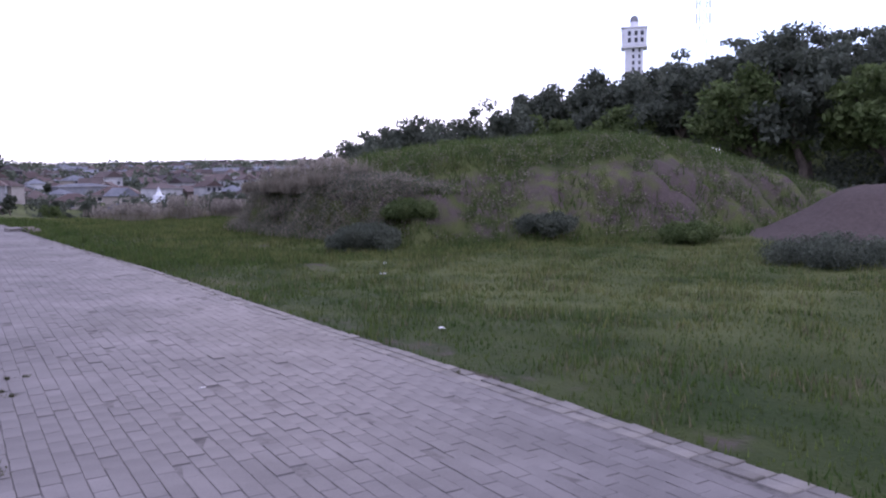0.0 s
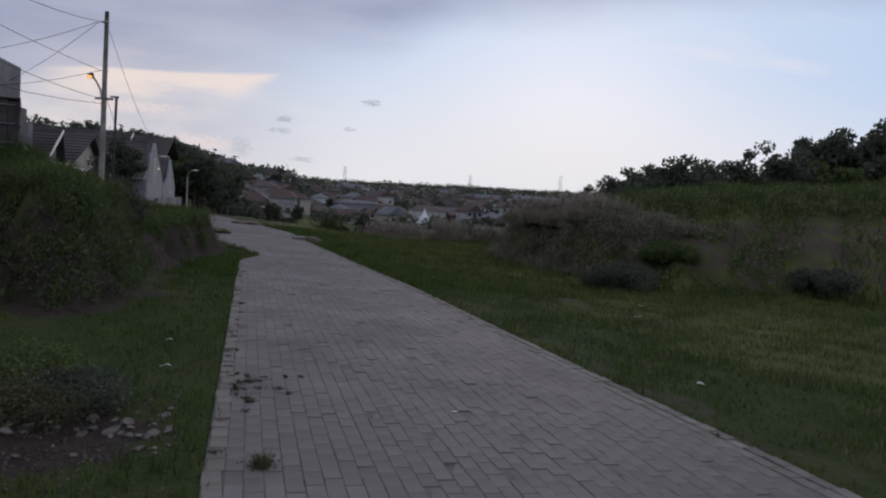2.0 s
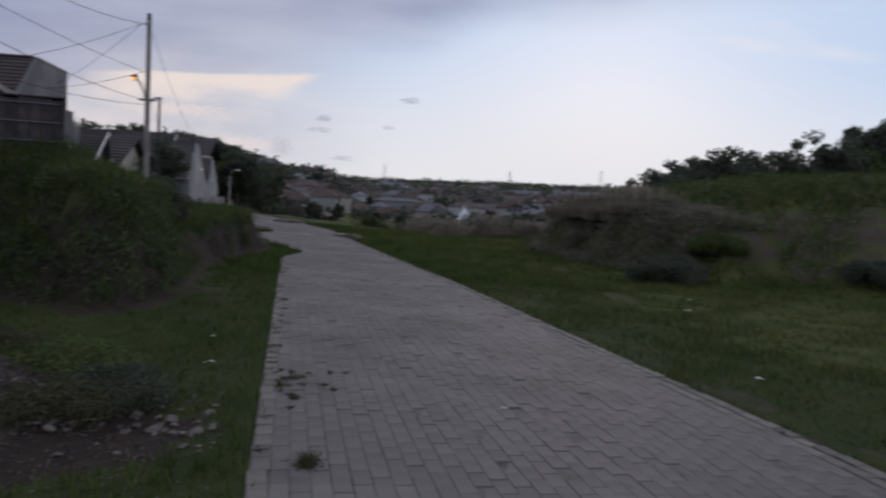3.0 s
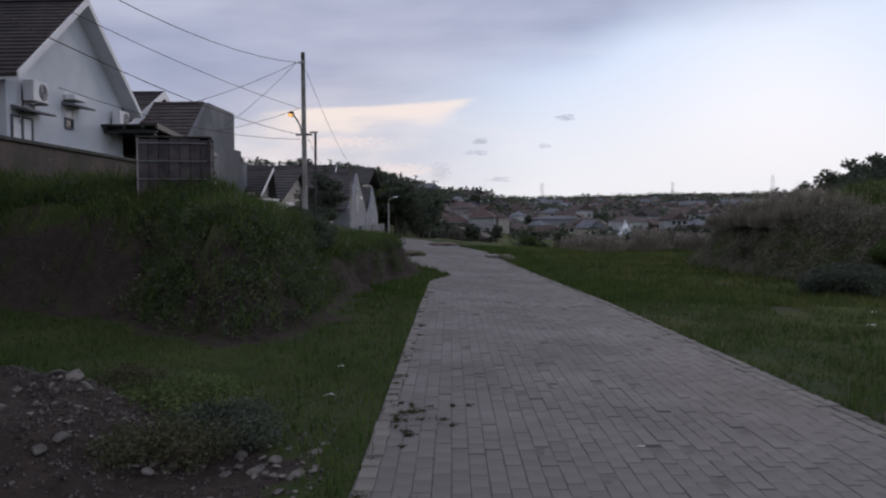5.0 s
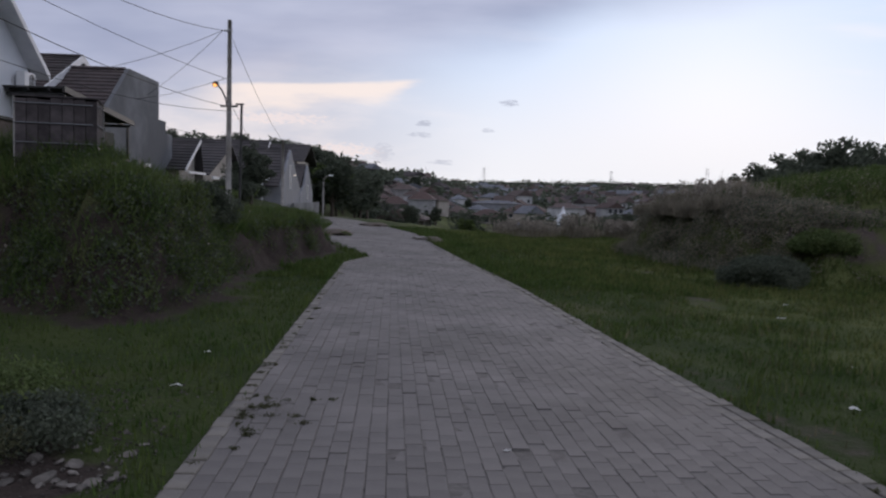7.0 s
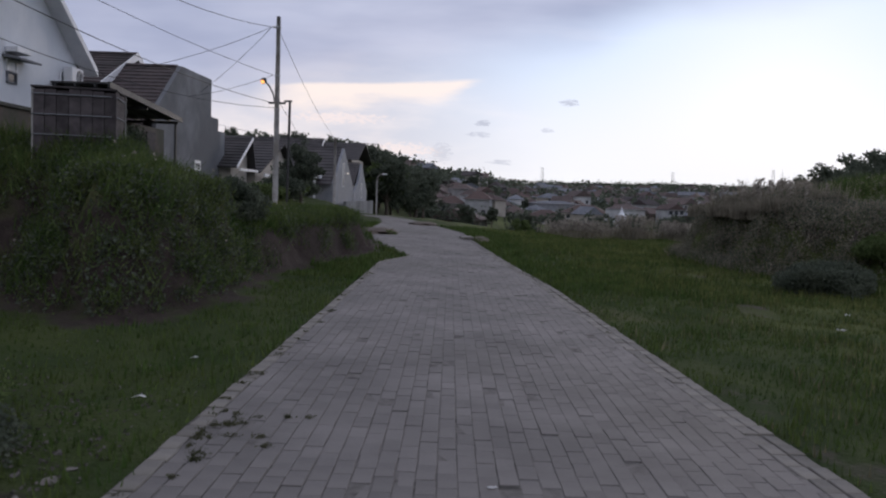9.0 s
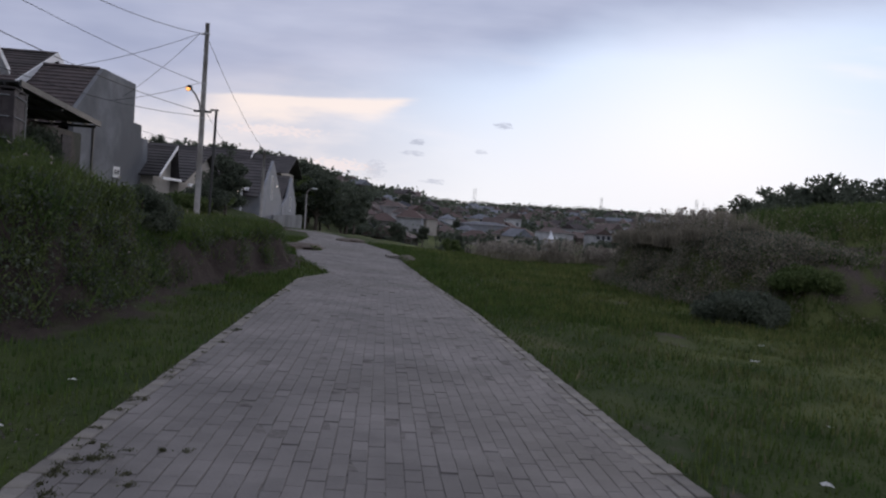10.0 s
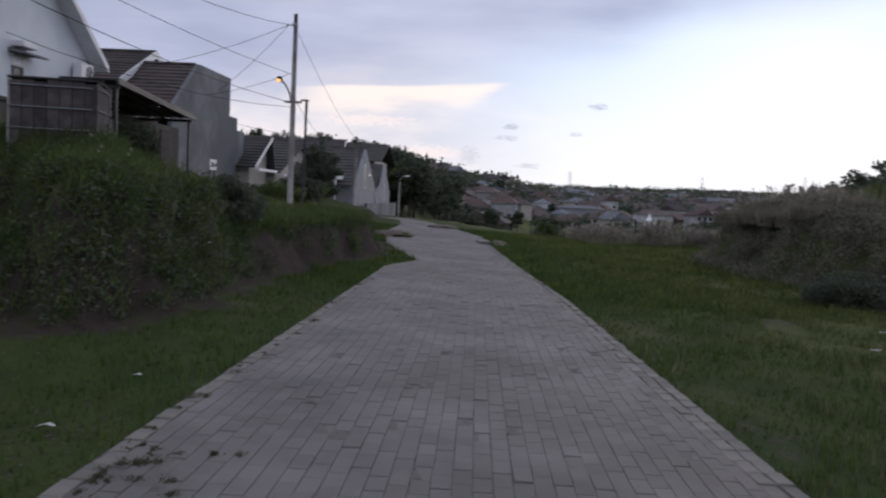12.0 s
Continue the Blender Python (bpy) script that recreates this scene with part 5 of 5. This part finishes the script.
def mound_end():
    """The scrub that wraps the near end of the mound."""
    rng = np.random.default_rng(77)
    n = 2600
    x, y = rng.uniform(6.3, 10.5, n), rng.uniform(20.5, 33, n)
    d = inside_distance(x, y, MOUND)
    keep = (d > -0.25) & (d < 2.6)
    c, _ = on_ground(x[keep], y[keep], 0.10)
    pts = clumps(c, 110, rng.uniform(0.18, 0.42, len(c)), rng, 0.9)
    k = rng.random(len(pts))
    stuff(fast("mound_scrub", leaf_quads(pts[k < 0.7], 0.032, rng), LEAF_PALE), "olive scrub wrapping the end of the earth mound", "scrub")
    stuff(fast("mound_scrub_dark", leaf_quads(pts[k > 0.7], 0.034, rng), LEAF_DARK), "dark scrub wrapping the end of the earth mound", "scrub")
    w = np.repeat(c[c[:, 2] > 1.6], 5, 0)
    w = w + rng.normal(0, 0.2, w.shape) * np.array([1, 1, 0.1])
    stuff(fast("mound_stalks", blades(w, rng.uniform(0.3, 0.75, len(w)), rng, 0.010, 0.3), LEAF_PALE), "thin wispy stalks above the scrub", "grass")


mound_end()
rr = random.Random(3)
for k in range(30):
    rx = rr.uniform(2.0, 15) if k < 8 else rr.uniform(6, 14)
    reeds(rx, 46 + rr.uniform(-4, 9), rr.uniform(0.5, 1.3), rr.uniform(0.35, 0.85), 50 + k, "pale plumed reeds along the far edge of the field", 1.3, 900)


def tree_kind(name, h, spread, material, seed, label, umbrella=False, leaves=80, leaf=0.17):
    rng = np.random.default_rng(seed)
    t = thing(name, (0, 0, -200), 0, label, "tree", "woodland trees")
    lean = rng.normal(0, 0.05 * h, 2)
    fork = h * (0.62 if umbrella else 0.35)
    bm = tube(bmesh.new(), [(0, 0, -0.4), (lean[0] * 0.3, lean[1] * 0.3, fork * 0.6), (lean[0], lean[1], fork), (lean[0] * 1.3, lean[1] * 1.3, h * 0.8)], [0.035 * h, 0.026 * h, 0.02 * h, 0.008 * h], 7)
    ends = []
    for k in range(11):
        a, q = 2 * math.pi * (k / 11) + rng.normal(0, 0.25), rng.uniform(0.5, 1.0)
        z = h * (rng.uniform(0.84, 0.97) if umbrella else rng.uniform(0.42, 0.95))
        wide = spread * q * (1.0 if umbrella else math.sqrt(max(0.15, 1 - ((z / h - 0.6) / 0.45) ** 2)))
        e = (lean[0] + math.cos(a) * wide, lean[1] + math.sin(a) * wide, z)
        m = ((lean[0] + e[0]) / 2, (lean[1] + e[1]) / 2, fork + (z - fork) * 0.55)
        tube(bm, [(lean[0], lean[1], fork * 0.95), m, e], [0.014 * h, 0.009 * h, 0.003 * h], 5)
        ends += [e, m, tuple(np.array(e) * 0.8 + np.array(m) * 0.2 + rng.normal(0, 0.2, 3))]
    part("trunk", bm, BARK, t)
    c = np.array(ends + [(lean[0] * 1.3, lean[1] * 1.3, h * 0.92)] * 2)
    if not umbrella:
        c = np.concatenate([c, c + rng.normal(0, 0.16 * spread, c.shape), c + rng.normal(0, 0.2 * spread, c.shape)])
    rad = rng.uniform(0.16, 0.34, len(c)) * spread * (0.8 if umbrella else 1)
    fast("crown", leaf_quads(clumps(c, leaves, rad, rng, 0.35 if umbrella else 0.75), leaf, rng), material, t)
    return t


KINDS = [tree_kind("tree", 6.2, 2.4, LEAF_DARK, 60, "dark leafy broad-crowned tree in the woods"), tree_kind("tree", 5.4, 2.1, LEAF_MID, 61, "green leafy tree in the woods"),
         tree_kind("tree", 7.0, 2.2, LEAF_DARK, 62, "tall dark leafy tree in the woods"), tree_kind("tree", 4.6, 2.3, LEAF_DARK, 63, "low spreading dark tree in the woods")]
UMBRELLA = tree_kind("tree", 8.0, 4.4, LEAF_DARK, 64, "flat-topped spreading tree above the woods", True, 100, 0.19)


def put_tree(k, x, y, s, rz):
    o = copy_thing(k, pose(x, y, height(x, y), 0, 0, rz))
    o.scale = (s, s, s)
    return o


def skyline(az):
    """How high the tree tops stand over the eye, in degrees, all round."""
    return float(np.interp(az, [-16, -8, -6.6, -4.6, -2.7, 1.3, 6, 22, 25.7, 30, 34, 40, 44.5, 50, 54, 59.5, 80], [3.6, 3.6, 3.4, 2.9, 2.2, 1.4, 1.2, 1.3, 2.0, 3.0, 3.9, 5.2, 6.3, 7.5, 7.6, 7.4, 7.2]))


def woods():
    rng = random.Random(14)
    spots = []
    tries = 0
    while len(spots) < 125 and tries < 8000:
        tries += 1
        az, r = rng.uniform(24.5, 80), rng.uniform(50, 92)
        x, y, _ = at(az, r)
        if (38 > x and y < 52 and inside_distance(np.array([x]), np.array([y]), MOUND)[0] > -3) or any((x - a) ** 2 + (y - b) ** 2 < 6.5 for a, b in spots):
            continue
        spots.append((x, y))
        room = 1.5 + r * math.tan(radians(skyline(az))) * rng.uniform(0.86, 1.04) - height(x, y)
        s = min(room / 6.0, 1.5)
        if s > 0.25:
            put_tree(rng.choice(KINDS), x, y, s, rng.uniform(0, 360))
    for az, r, s in ((54.0, 72, 1.0), (61.5, 68, 0.95)):
        x, y, _ = at(az, r)
        put_tree(UMBRELLA, x, y, (1.5 + r * math.tan(radians(8.9)) - height(x, y)) / 8.0, 40)
    # behind the houses at the bend, and down into the valley
    for az0, az1, r0, r1, n, most in ((-8.5, -3.2, 97, 135, 45, 1.3), (-16, -3, 125, 170, 18, 1.4), (-4.5, -1.4, 150, 240, 28, 1.6), (-1, 14, 95, 200, 18, 0.5), (-9, -2.2, 230, 420, 24, 1.5), (-2.2, 3.5, 330, 420, 10, 1.2)):
        for _ in range(n):
            az, r = rng.uniform(az0, az1), rng.uniform(r0, r1)
            x, y, _z = at(az, r)
            if y < 100 and x < -7.0:
                continue
            s = min((1.5 + r * math.tan(radians(skyline(az))) * rng.uniform(0.7, 1.02) - height(x, y)) / 6.0, most)
            if s > 0.2:
                put_tree(rng.choice(KINDS), x, y, s, rng.uniform(0, 360))
    for _ in range(24):
        x, y, _z = at(rng.uniform(1, 26), rng.uniform(105, 330))
        put_tree(rng.choice(KINDS), x, y, rng.uniform(0.5, 0.95), rng.uniform(0, 360))
    put_tree(KINDS[0], -8.8, 45.0, 0.5, 70)
    # scrub at the hill's foot
    r2 = np.random.default_rng(15)
    az, r = np.radians(r2.uniform(24, 80, 1500)), r2.uniform(44, 70, 1500)
    x, y = r * np.sin(az), r * np.cos(az)
    keep = inside_distance(x, y, MOUND) < 0
    c, _ = on_ground(x[keep], y[keep], 0.5)
    stuff(fast("scrub", leaf_quads(clumps(c, 30, r2.uniform(0.5, 1.1, len(c)), r2), 0.17, r2), LEAF_DARK), "dark scrub filling the gaps below the trees", "scrub")
    az, r = np.radians(r2.uniform(-6, 27, 800)), 200 + 520 * r2.random(800) ** 1.1
    c, _ = on_ground(r * np.sin(az), r * np.cos(az), 1.8)
    c = np.repeat(c, 3, 0) + r2.normal(0, 1.1, (2400, 3)) * np.array([1, 1, 0.6])
    stuff(fast("valley_trees", leaf_quads(clumps(c, 40, r2.uniform(1.0, 2.2, len(c)), r2, 0.8), 0.5, r2), LEAF_DARK), "trees between the houses in the valley", "trees")
    az, r = np.radians(r2.uniform(-10, -1.5, 420)), r2.uniform(200, 430, 420)
    c, _ = on_ground(r * np.sin(az), r * np.cos(az), 2.0)
    c = np.repeat(c, 3, 0) + r2.normal(0, 1.2, (1260, 3)) * np.array([1, 1, 0.6])
    stuff(fast("hillside_trees", leaf_quads(clumps(c, 40, r2.uniform(1.0, 2.4, len(c)), r2, 0.8), 0.5, r2), LEAF_DARK), "dark trees covering the hillside", "trees")
    az, r = np.radians(r2.uniform(1, 26, 45)), r2.uniform(105, 220, 45)
    c, _ = on_ground(r * np.sin(az), r * np.cos(az), 1.2)
    c = np.repeat(c, 3, 0) + r2.normal(0, 0.8, (135, 3)) * np.array([1, 1, 0.6])
    stuff(fast("valley_scrub", leaf_quads(clumps(c, 60, r2.uniform(0.7, 1.5, len(c)), r2, 0.8), 0.26, r2), LEAF_DARK), "scrub and small trees at the valley's edge", "trees")
    # distant tree cover on the ridge
    az, r = np.radians(r2.uniform(-30, 40, 5200)), r2.uniform(330, 1650, 5200)
    x, y = r * np.sin(az), r * np.cos(az)
    keep = ripple(x, y, 240, 1.0) + 0.5 * ripple(x, y, 90, 2.0) > -0.25
    c, _ = on_ground(x[keep], y[keep], 2.5)
    stuff(fast("distant_trees", leaf_quads(clumps(c, 26, r2.uniform(2.5, 9.0, len(c)), r2, 0.8), 1.7, r2), LEAF_DARK), "distant trees on the ridge", "trees")


woods()
for k in KINDS + [UMBRELLA]:
    for o in list(k.children_recursive) + [k]:
        bpy.data.objects.remove(o)

# ---- rubble, scraps and weeds on the paving ----
def stone(x, y, s, seed, name="stone", label="rough grey stone lying in the rubble"):
    rng = np.random.default_rng(seed)
    bm = bmesh.new()
    bmesh.ops.create_icosphere(bm, subdivisions=2, radius=1)
    ax = unit(rng.normal(size=(9, 3)))
    cut = rng.uniform(0.32, 0.75, 9)
    for v in bm.verts:
        n = np.array(v.co) * (1 + 0.12 * noise.noise(v.co * 1.8 + Vector((seed, 0, 0))))
        for a, c in zip(ax, cut):
            n = n - a * max(0.0, float(n @ a) - c)
        v.co = Vector(n)
    bmesh.ops.transform(bm, verts=bm.verts[:], matrix=pose(0, 0, 0, *rng.uniform(-25, 25, 2), rng.uniform(0, 360)) @ Matrix.Diagonal((s * rng.uniform(0.8, 1.3), s * rng.uniform(0.6, 1.0), s * rng.uniform(0.4, 0.65), 1)))
    ob = part(name, bm, ROCK)
    ob.location = (x, y, height(x, y) + s * 0.18)
    return tagged(ob, label, "stone", "stones of the rubble heap")


def rubble():
    rng = random.Random(6)
    for x, y, s in ((-5.05, 7.2, 0.17), (-4.72, 7.12, 0.12), (-4.68, 6.7, 0.10), (-4.5, 5.42, 0.06), (-4.36, 6.25, 0.09), (-2.98, 5.69, 0.065), (-3.2, 5.75, 0.06), (-3.05, 5.5, 0.075), (-2.75, 5.9, 0.06), (-3.5, 5.4, 0.07), (-2.78, 5.42, 0.06)):
        stone(x, y, s, int(1000 * abs(x)) % 997)
    for k in range(230):
        a, q = rng.uniform(0, 2 * math.pi), math.sqrt(rng.random())
        stone(-6.0 + 3.0 * q * math.cos(a), 5.6 + 2.3 * q * math.sin(a), rng.uniform(0.014, 0.044) * (1 + 0.6 * (rng.random() < 0.1)), 100 + k)
    for k in range(80):
        x = rng.uniform(-4.9, -2.65)
        stone(x, 5.6 + rng.gauss(0, 0.35) - 0.25 * (x + 3.6), rng.uniform(0.015, 0.045), 400 + k)
    r2 = np.random.default_rng(31)
    n = 14000
    x, y = r2.normal(-5.7, 1.7, n), r2.normal(5.7, 1.2, n)
    keep = x < -2.6
    c, _ = on_ground(x[keep], y[keep], 0.004)
    stuff(fast("gravel", leaf_quads(np.repeat(c, 3, 0) + r2.normal(0, 0.004, (3 * len(c), 3)), 0.018, r2, 1.1), ROCK), "scattered gravel and broken brick crumbs", "gravel")
    # heaps of soil on the far road's edge
    for x, y, rx, ry, h in ((-3.8, 34.5, 0.8, 1.8, 0.17), (-2.4, 47.5, 0.8, 1.6, 0.14), (0.35, 33.6, 0.3, 2.2, 0.09)):
        bm = bmesh.new()
        bmesh.ops.create_icosphere(bm, subdivisions=4, radius=1)
        for v in bm.verts:
            v.co = Vector((v.co.x * rx, v.co.y * ry, max(v.co.z, -0.1) * h)) * (1 + 0.25 * noise.noise(v.co * 2.3 + Vector((x, y, 0))))
        ob = part("soil_heap", bm, SOIL, smooth=True)
        ob.location = (x, y, float(plane(x, y)) + 0.01)
        tagged(ob, "low heap of loose soil and weeds on the paving's edge", "soil heap", "soil heaps")
    bm = prism(bmesh.new(), [(-0.22, 0), (0.25, 0.01), (0.22, 0.1), (-0.2, 0.08)], "y", 0, 0.5)
    ob = part("concrete_slab", bm, KERB)
    ob.matrix_world = pose(-0.15, 33.0, float(plane(0, 33)) + 0.02, 3, 0, 20)
    tagged(ob, "broken pale concrete slab at the road's edge", "slab")
    for x, y, s in ((-0.61, 6.21, 0.016), (4.66, 13.43, 0.04), (2.31, 7.47, 0.025), (-2.9, 7.4, 0.03), (-3.3, 6.3, 0.03), (3.4, 9.3, 0.02), (5.6, 15.2, 0.03), (-3.0, 8.9, 0.02)):
        rng2 = np.random.default_rng(int(100 * abs(x)))
        z = float(plane(x, y)) + 0.003 if -2.3 < x < 1.3 else height(x, y) + 0.03
        bm = bmesh.new()
        grid = [[bm.verts.new((x + s * (i - 1.5) + rng2.normal(0, s * 0.2), y + s * (j - 1) + rng2.normal(0, s * 0.2), z + abs(rng2.normal(0, s * 0.5)))) for j in range(3)] for i in range(4)]
        for i in range(3):
            for j in range(2):
                bm.faces.new((grid[i][j], grid[i + 1][j], grid[i + 1][j + 1], grid[i][j + 1]))
        bmesh.ops.solidify(bm, geom=bm.faces[:], thickness=0.002)
        tagged(part("plastic_scrap", bm, LITTER), "crumpled white scrap of plastic on the ground", "litter", "plastic scraps")


rubble()


def weed(x, y, r, h, n, seed, label):
    rng = np.random.default_rng(seed)
    th, q = rng.uniform(0, 2 * math.pi, n), rng.random(n) ** 0.7
    z = float(plane(x, y))
    base = np.column_stack([x + np.cos(th) * r * 0.5 * q, y + np.sin(th) * r * 0.5 * q, z - 0.005 + 0 * q])
    b = thing("weed_tuft", (0, 0, 0), 0, label, "weed", "weeds in the paving")
    fast("foliage", blades(base, h * rng.uniform(0.4, 1, n), rng, 0.004, 1.1), WEED, b)["kind"] = "stuff"
    pts = np.column_stack([x + rng.normal(0, r * 0.4, n), y + rng.normal(0, r * 0.4, n), z + np.abs(rng.normal(0.004, h * 0.2, n))])
    fast("leaf_cover", leaf_quads(pts, 0.011, rng), WEED, b)["kind"] = "stuff"


weed(-2.12, 4.83, 0.12, 0.11, 170, 1, "spiky green weed tuft between the paving blocks")
wr = random.Random(19)
for k in range(46):
    x, y = -2.36 + abs(wr.gauss(0, 0.22)), (wr.gauss(6.9, 0.35) if k < 22 else wr.uniform(4.6, 18))
    if k >= 22:
        x = -2.40 + abs(wr.gauss(0, 0.06))
    weed(x, y, wr.uniform(0.03, 0.09), wr.uniform(0.015, 0.045), wr.randint(14, 46), 2 + k, "flat green weeds spreading over the paving blocks")
for k in range(14):
    y = wr.uniform(4, 20)
    weed(float(road_right(y)) - 0.02 - abs(wr.gauss(0, 0.05)), y, wr.uniform(0.03, 0.07), wr.uniform(0.02, 0.05), wr.randint(14, 36), 80 + k, "small weeds along the paving's edge")


def sign_board():
    s = thing("sign_board", (-12.25, 38.4, 0), 0, "small white notice board on the grass by the wall", "sign")
    g = height(-12.25, 38.4)
    part("board", boxed(0, -0.42, 2.32, 0.03, 0.42, 2.78), LITTER, s)
    for y in (-0.3, 0.3):
        part("leg", boxed(-0.05, y - 0.025, g - 0.1, -0.003, y + 0.025, 2.6), PLANK, s)
    for k, (a, b) in enumerate(((-0.32, -0.22), (-0.16, -0.04), (0.02, 0.12), (0.18, 0.32))):
        part("lettering", boxed(0.031, a, 2.45, 0.034, b, 2.65), INK, s, "dark bar of unreadable lettering")


sign_board()


# ---- paving blocks ----
def block_mesh(name, w, l, material, drop=0.03, inset=0.006, chamfer=0.005):
    a, b = w / 2, l / 2
    v = [(sx * a, sy * b, -drop) for sx, sy in ((-1, -1), (1, -1), (1, 1), (-1, 1))]
    v += [(sx * a, sy * b, -chamfer) for sx, sy in ((-1, -1), (1, -1), (1, 1), (-1, 1))]
    v += [(sx * (a - inset), sy * (b - inset), 0) for sx, sy in ((-1, -1), (1, -1), (1, 1), (-1, 1))]
    f = [(i, (i + 1) % 4, 4 + (i + 1) % 4, 4 + i) for i in range(4)] + [(4 + i, 4 + (i + 1) % 4, 8 + (i + 1) % 4, 8 + i) for i in range(4)] + [(8, 9, 10, 11)]
    me = bpy.data.meshes.new(name)
    me.from_pydata(v, [], f)
    me.materials.append(material)
    return me, np.array(v), f


def paving():
    rng = random.Random(77)
    W, LEN = 0.110, 0.220
    me, bv, bf = block_mesh("paving_block", W - 0.006, LEN - 0.003, BLOCK, inset=0.003, chamfer=0.003)
    near, verts, faces = [], [], []
    for col in range(64):
        x0 = -5.74 + W * col
        for row in range(270):
            y = -3.4 + LEN * (row + 0.5 * (col % 2))
            lo, hi = float(road_left(y)) + 0.115, float(road_right(y)) - 0.232
            a, b = max(x0, lo), min(x0 + W, hi)
            if y > 55 or b - a < 0.025:
                continue
            x, sx = (a + b) / 2, (b - a) / W
            dx, dy, dz, rz = rng.gauss(0, 0.0016), rng.gauss(0, 0.003), rng.gauss(0, 0.0016) - (0.006 if rng.random() < 0.04 else 0), rng.gauss(0, 0.7)
            m = pose(x + dx, y + dy, float(plane(x, y)) + dz, rng.gauss(0, 0.5), rng.gauss(0, 0.3), rz) @ Matrix.Diagonal((sx, 1, 1, 1))
            if 4.5 < y < 6.45 and len(near) < 300:
                near.append(m)
            else:
                n = len(verts)
                M = np.array(m)
                verts.extend((bv @ M[:3, :3].T + M[:3, 3]).tolist())
                faces.extend([tuple(n + i for i in f) for f in bf])
    for m in near:
        ob = new("paving_block", me)
        ob.parent = road
        ob.matrix_basis = m
    ob = pydata("paving_blocks", verts, faces, BLOCKS_FAR, road)
    ob["kind"] = "stuff"
    # edge courses: stretchers along both sides, two abreast on the right
    em, _, _ = block_mesh("edge_block", 0.106, 0.212, KERB)
    for side, off, lift in ((road_left, 0.06, 0.004), (road_right, -0.06, 0.008), (road_right, -0.175, 0.002)):
        y = 2.3
        while y < 26:
            s = float(side(y + 0.11))
            ang = math.degrees(math.atan2(float(side(y + 0.3)) - float(side(y - 0.1)), 0.4))
            x = s + off
            ob = new("edge_block", em)
            ob.parent = road
            ob.matrix_basis = pose(x + rng.gauss(0, 0.006), y + 0.11, float(plane(x, y)) + lift + rng.gauss(0, 0.003), rng.gauss(0, 1), rng.gauss(0, 1.6), -ang + rng.gauss(0, 1.2))
            y += 0.221


paving()
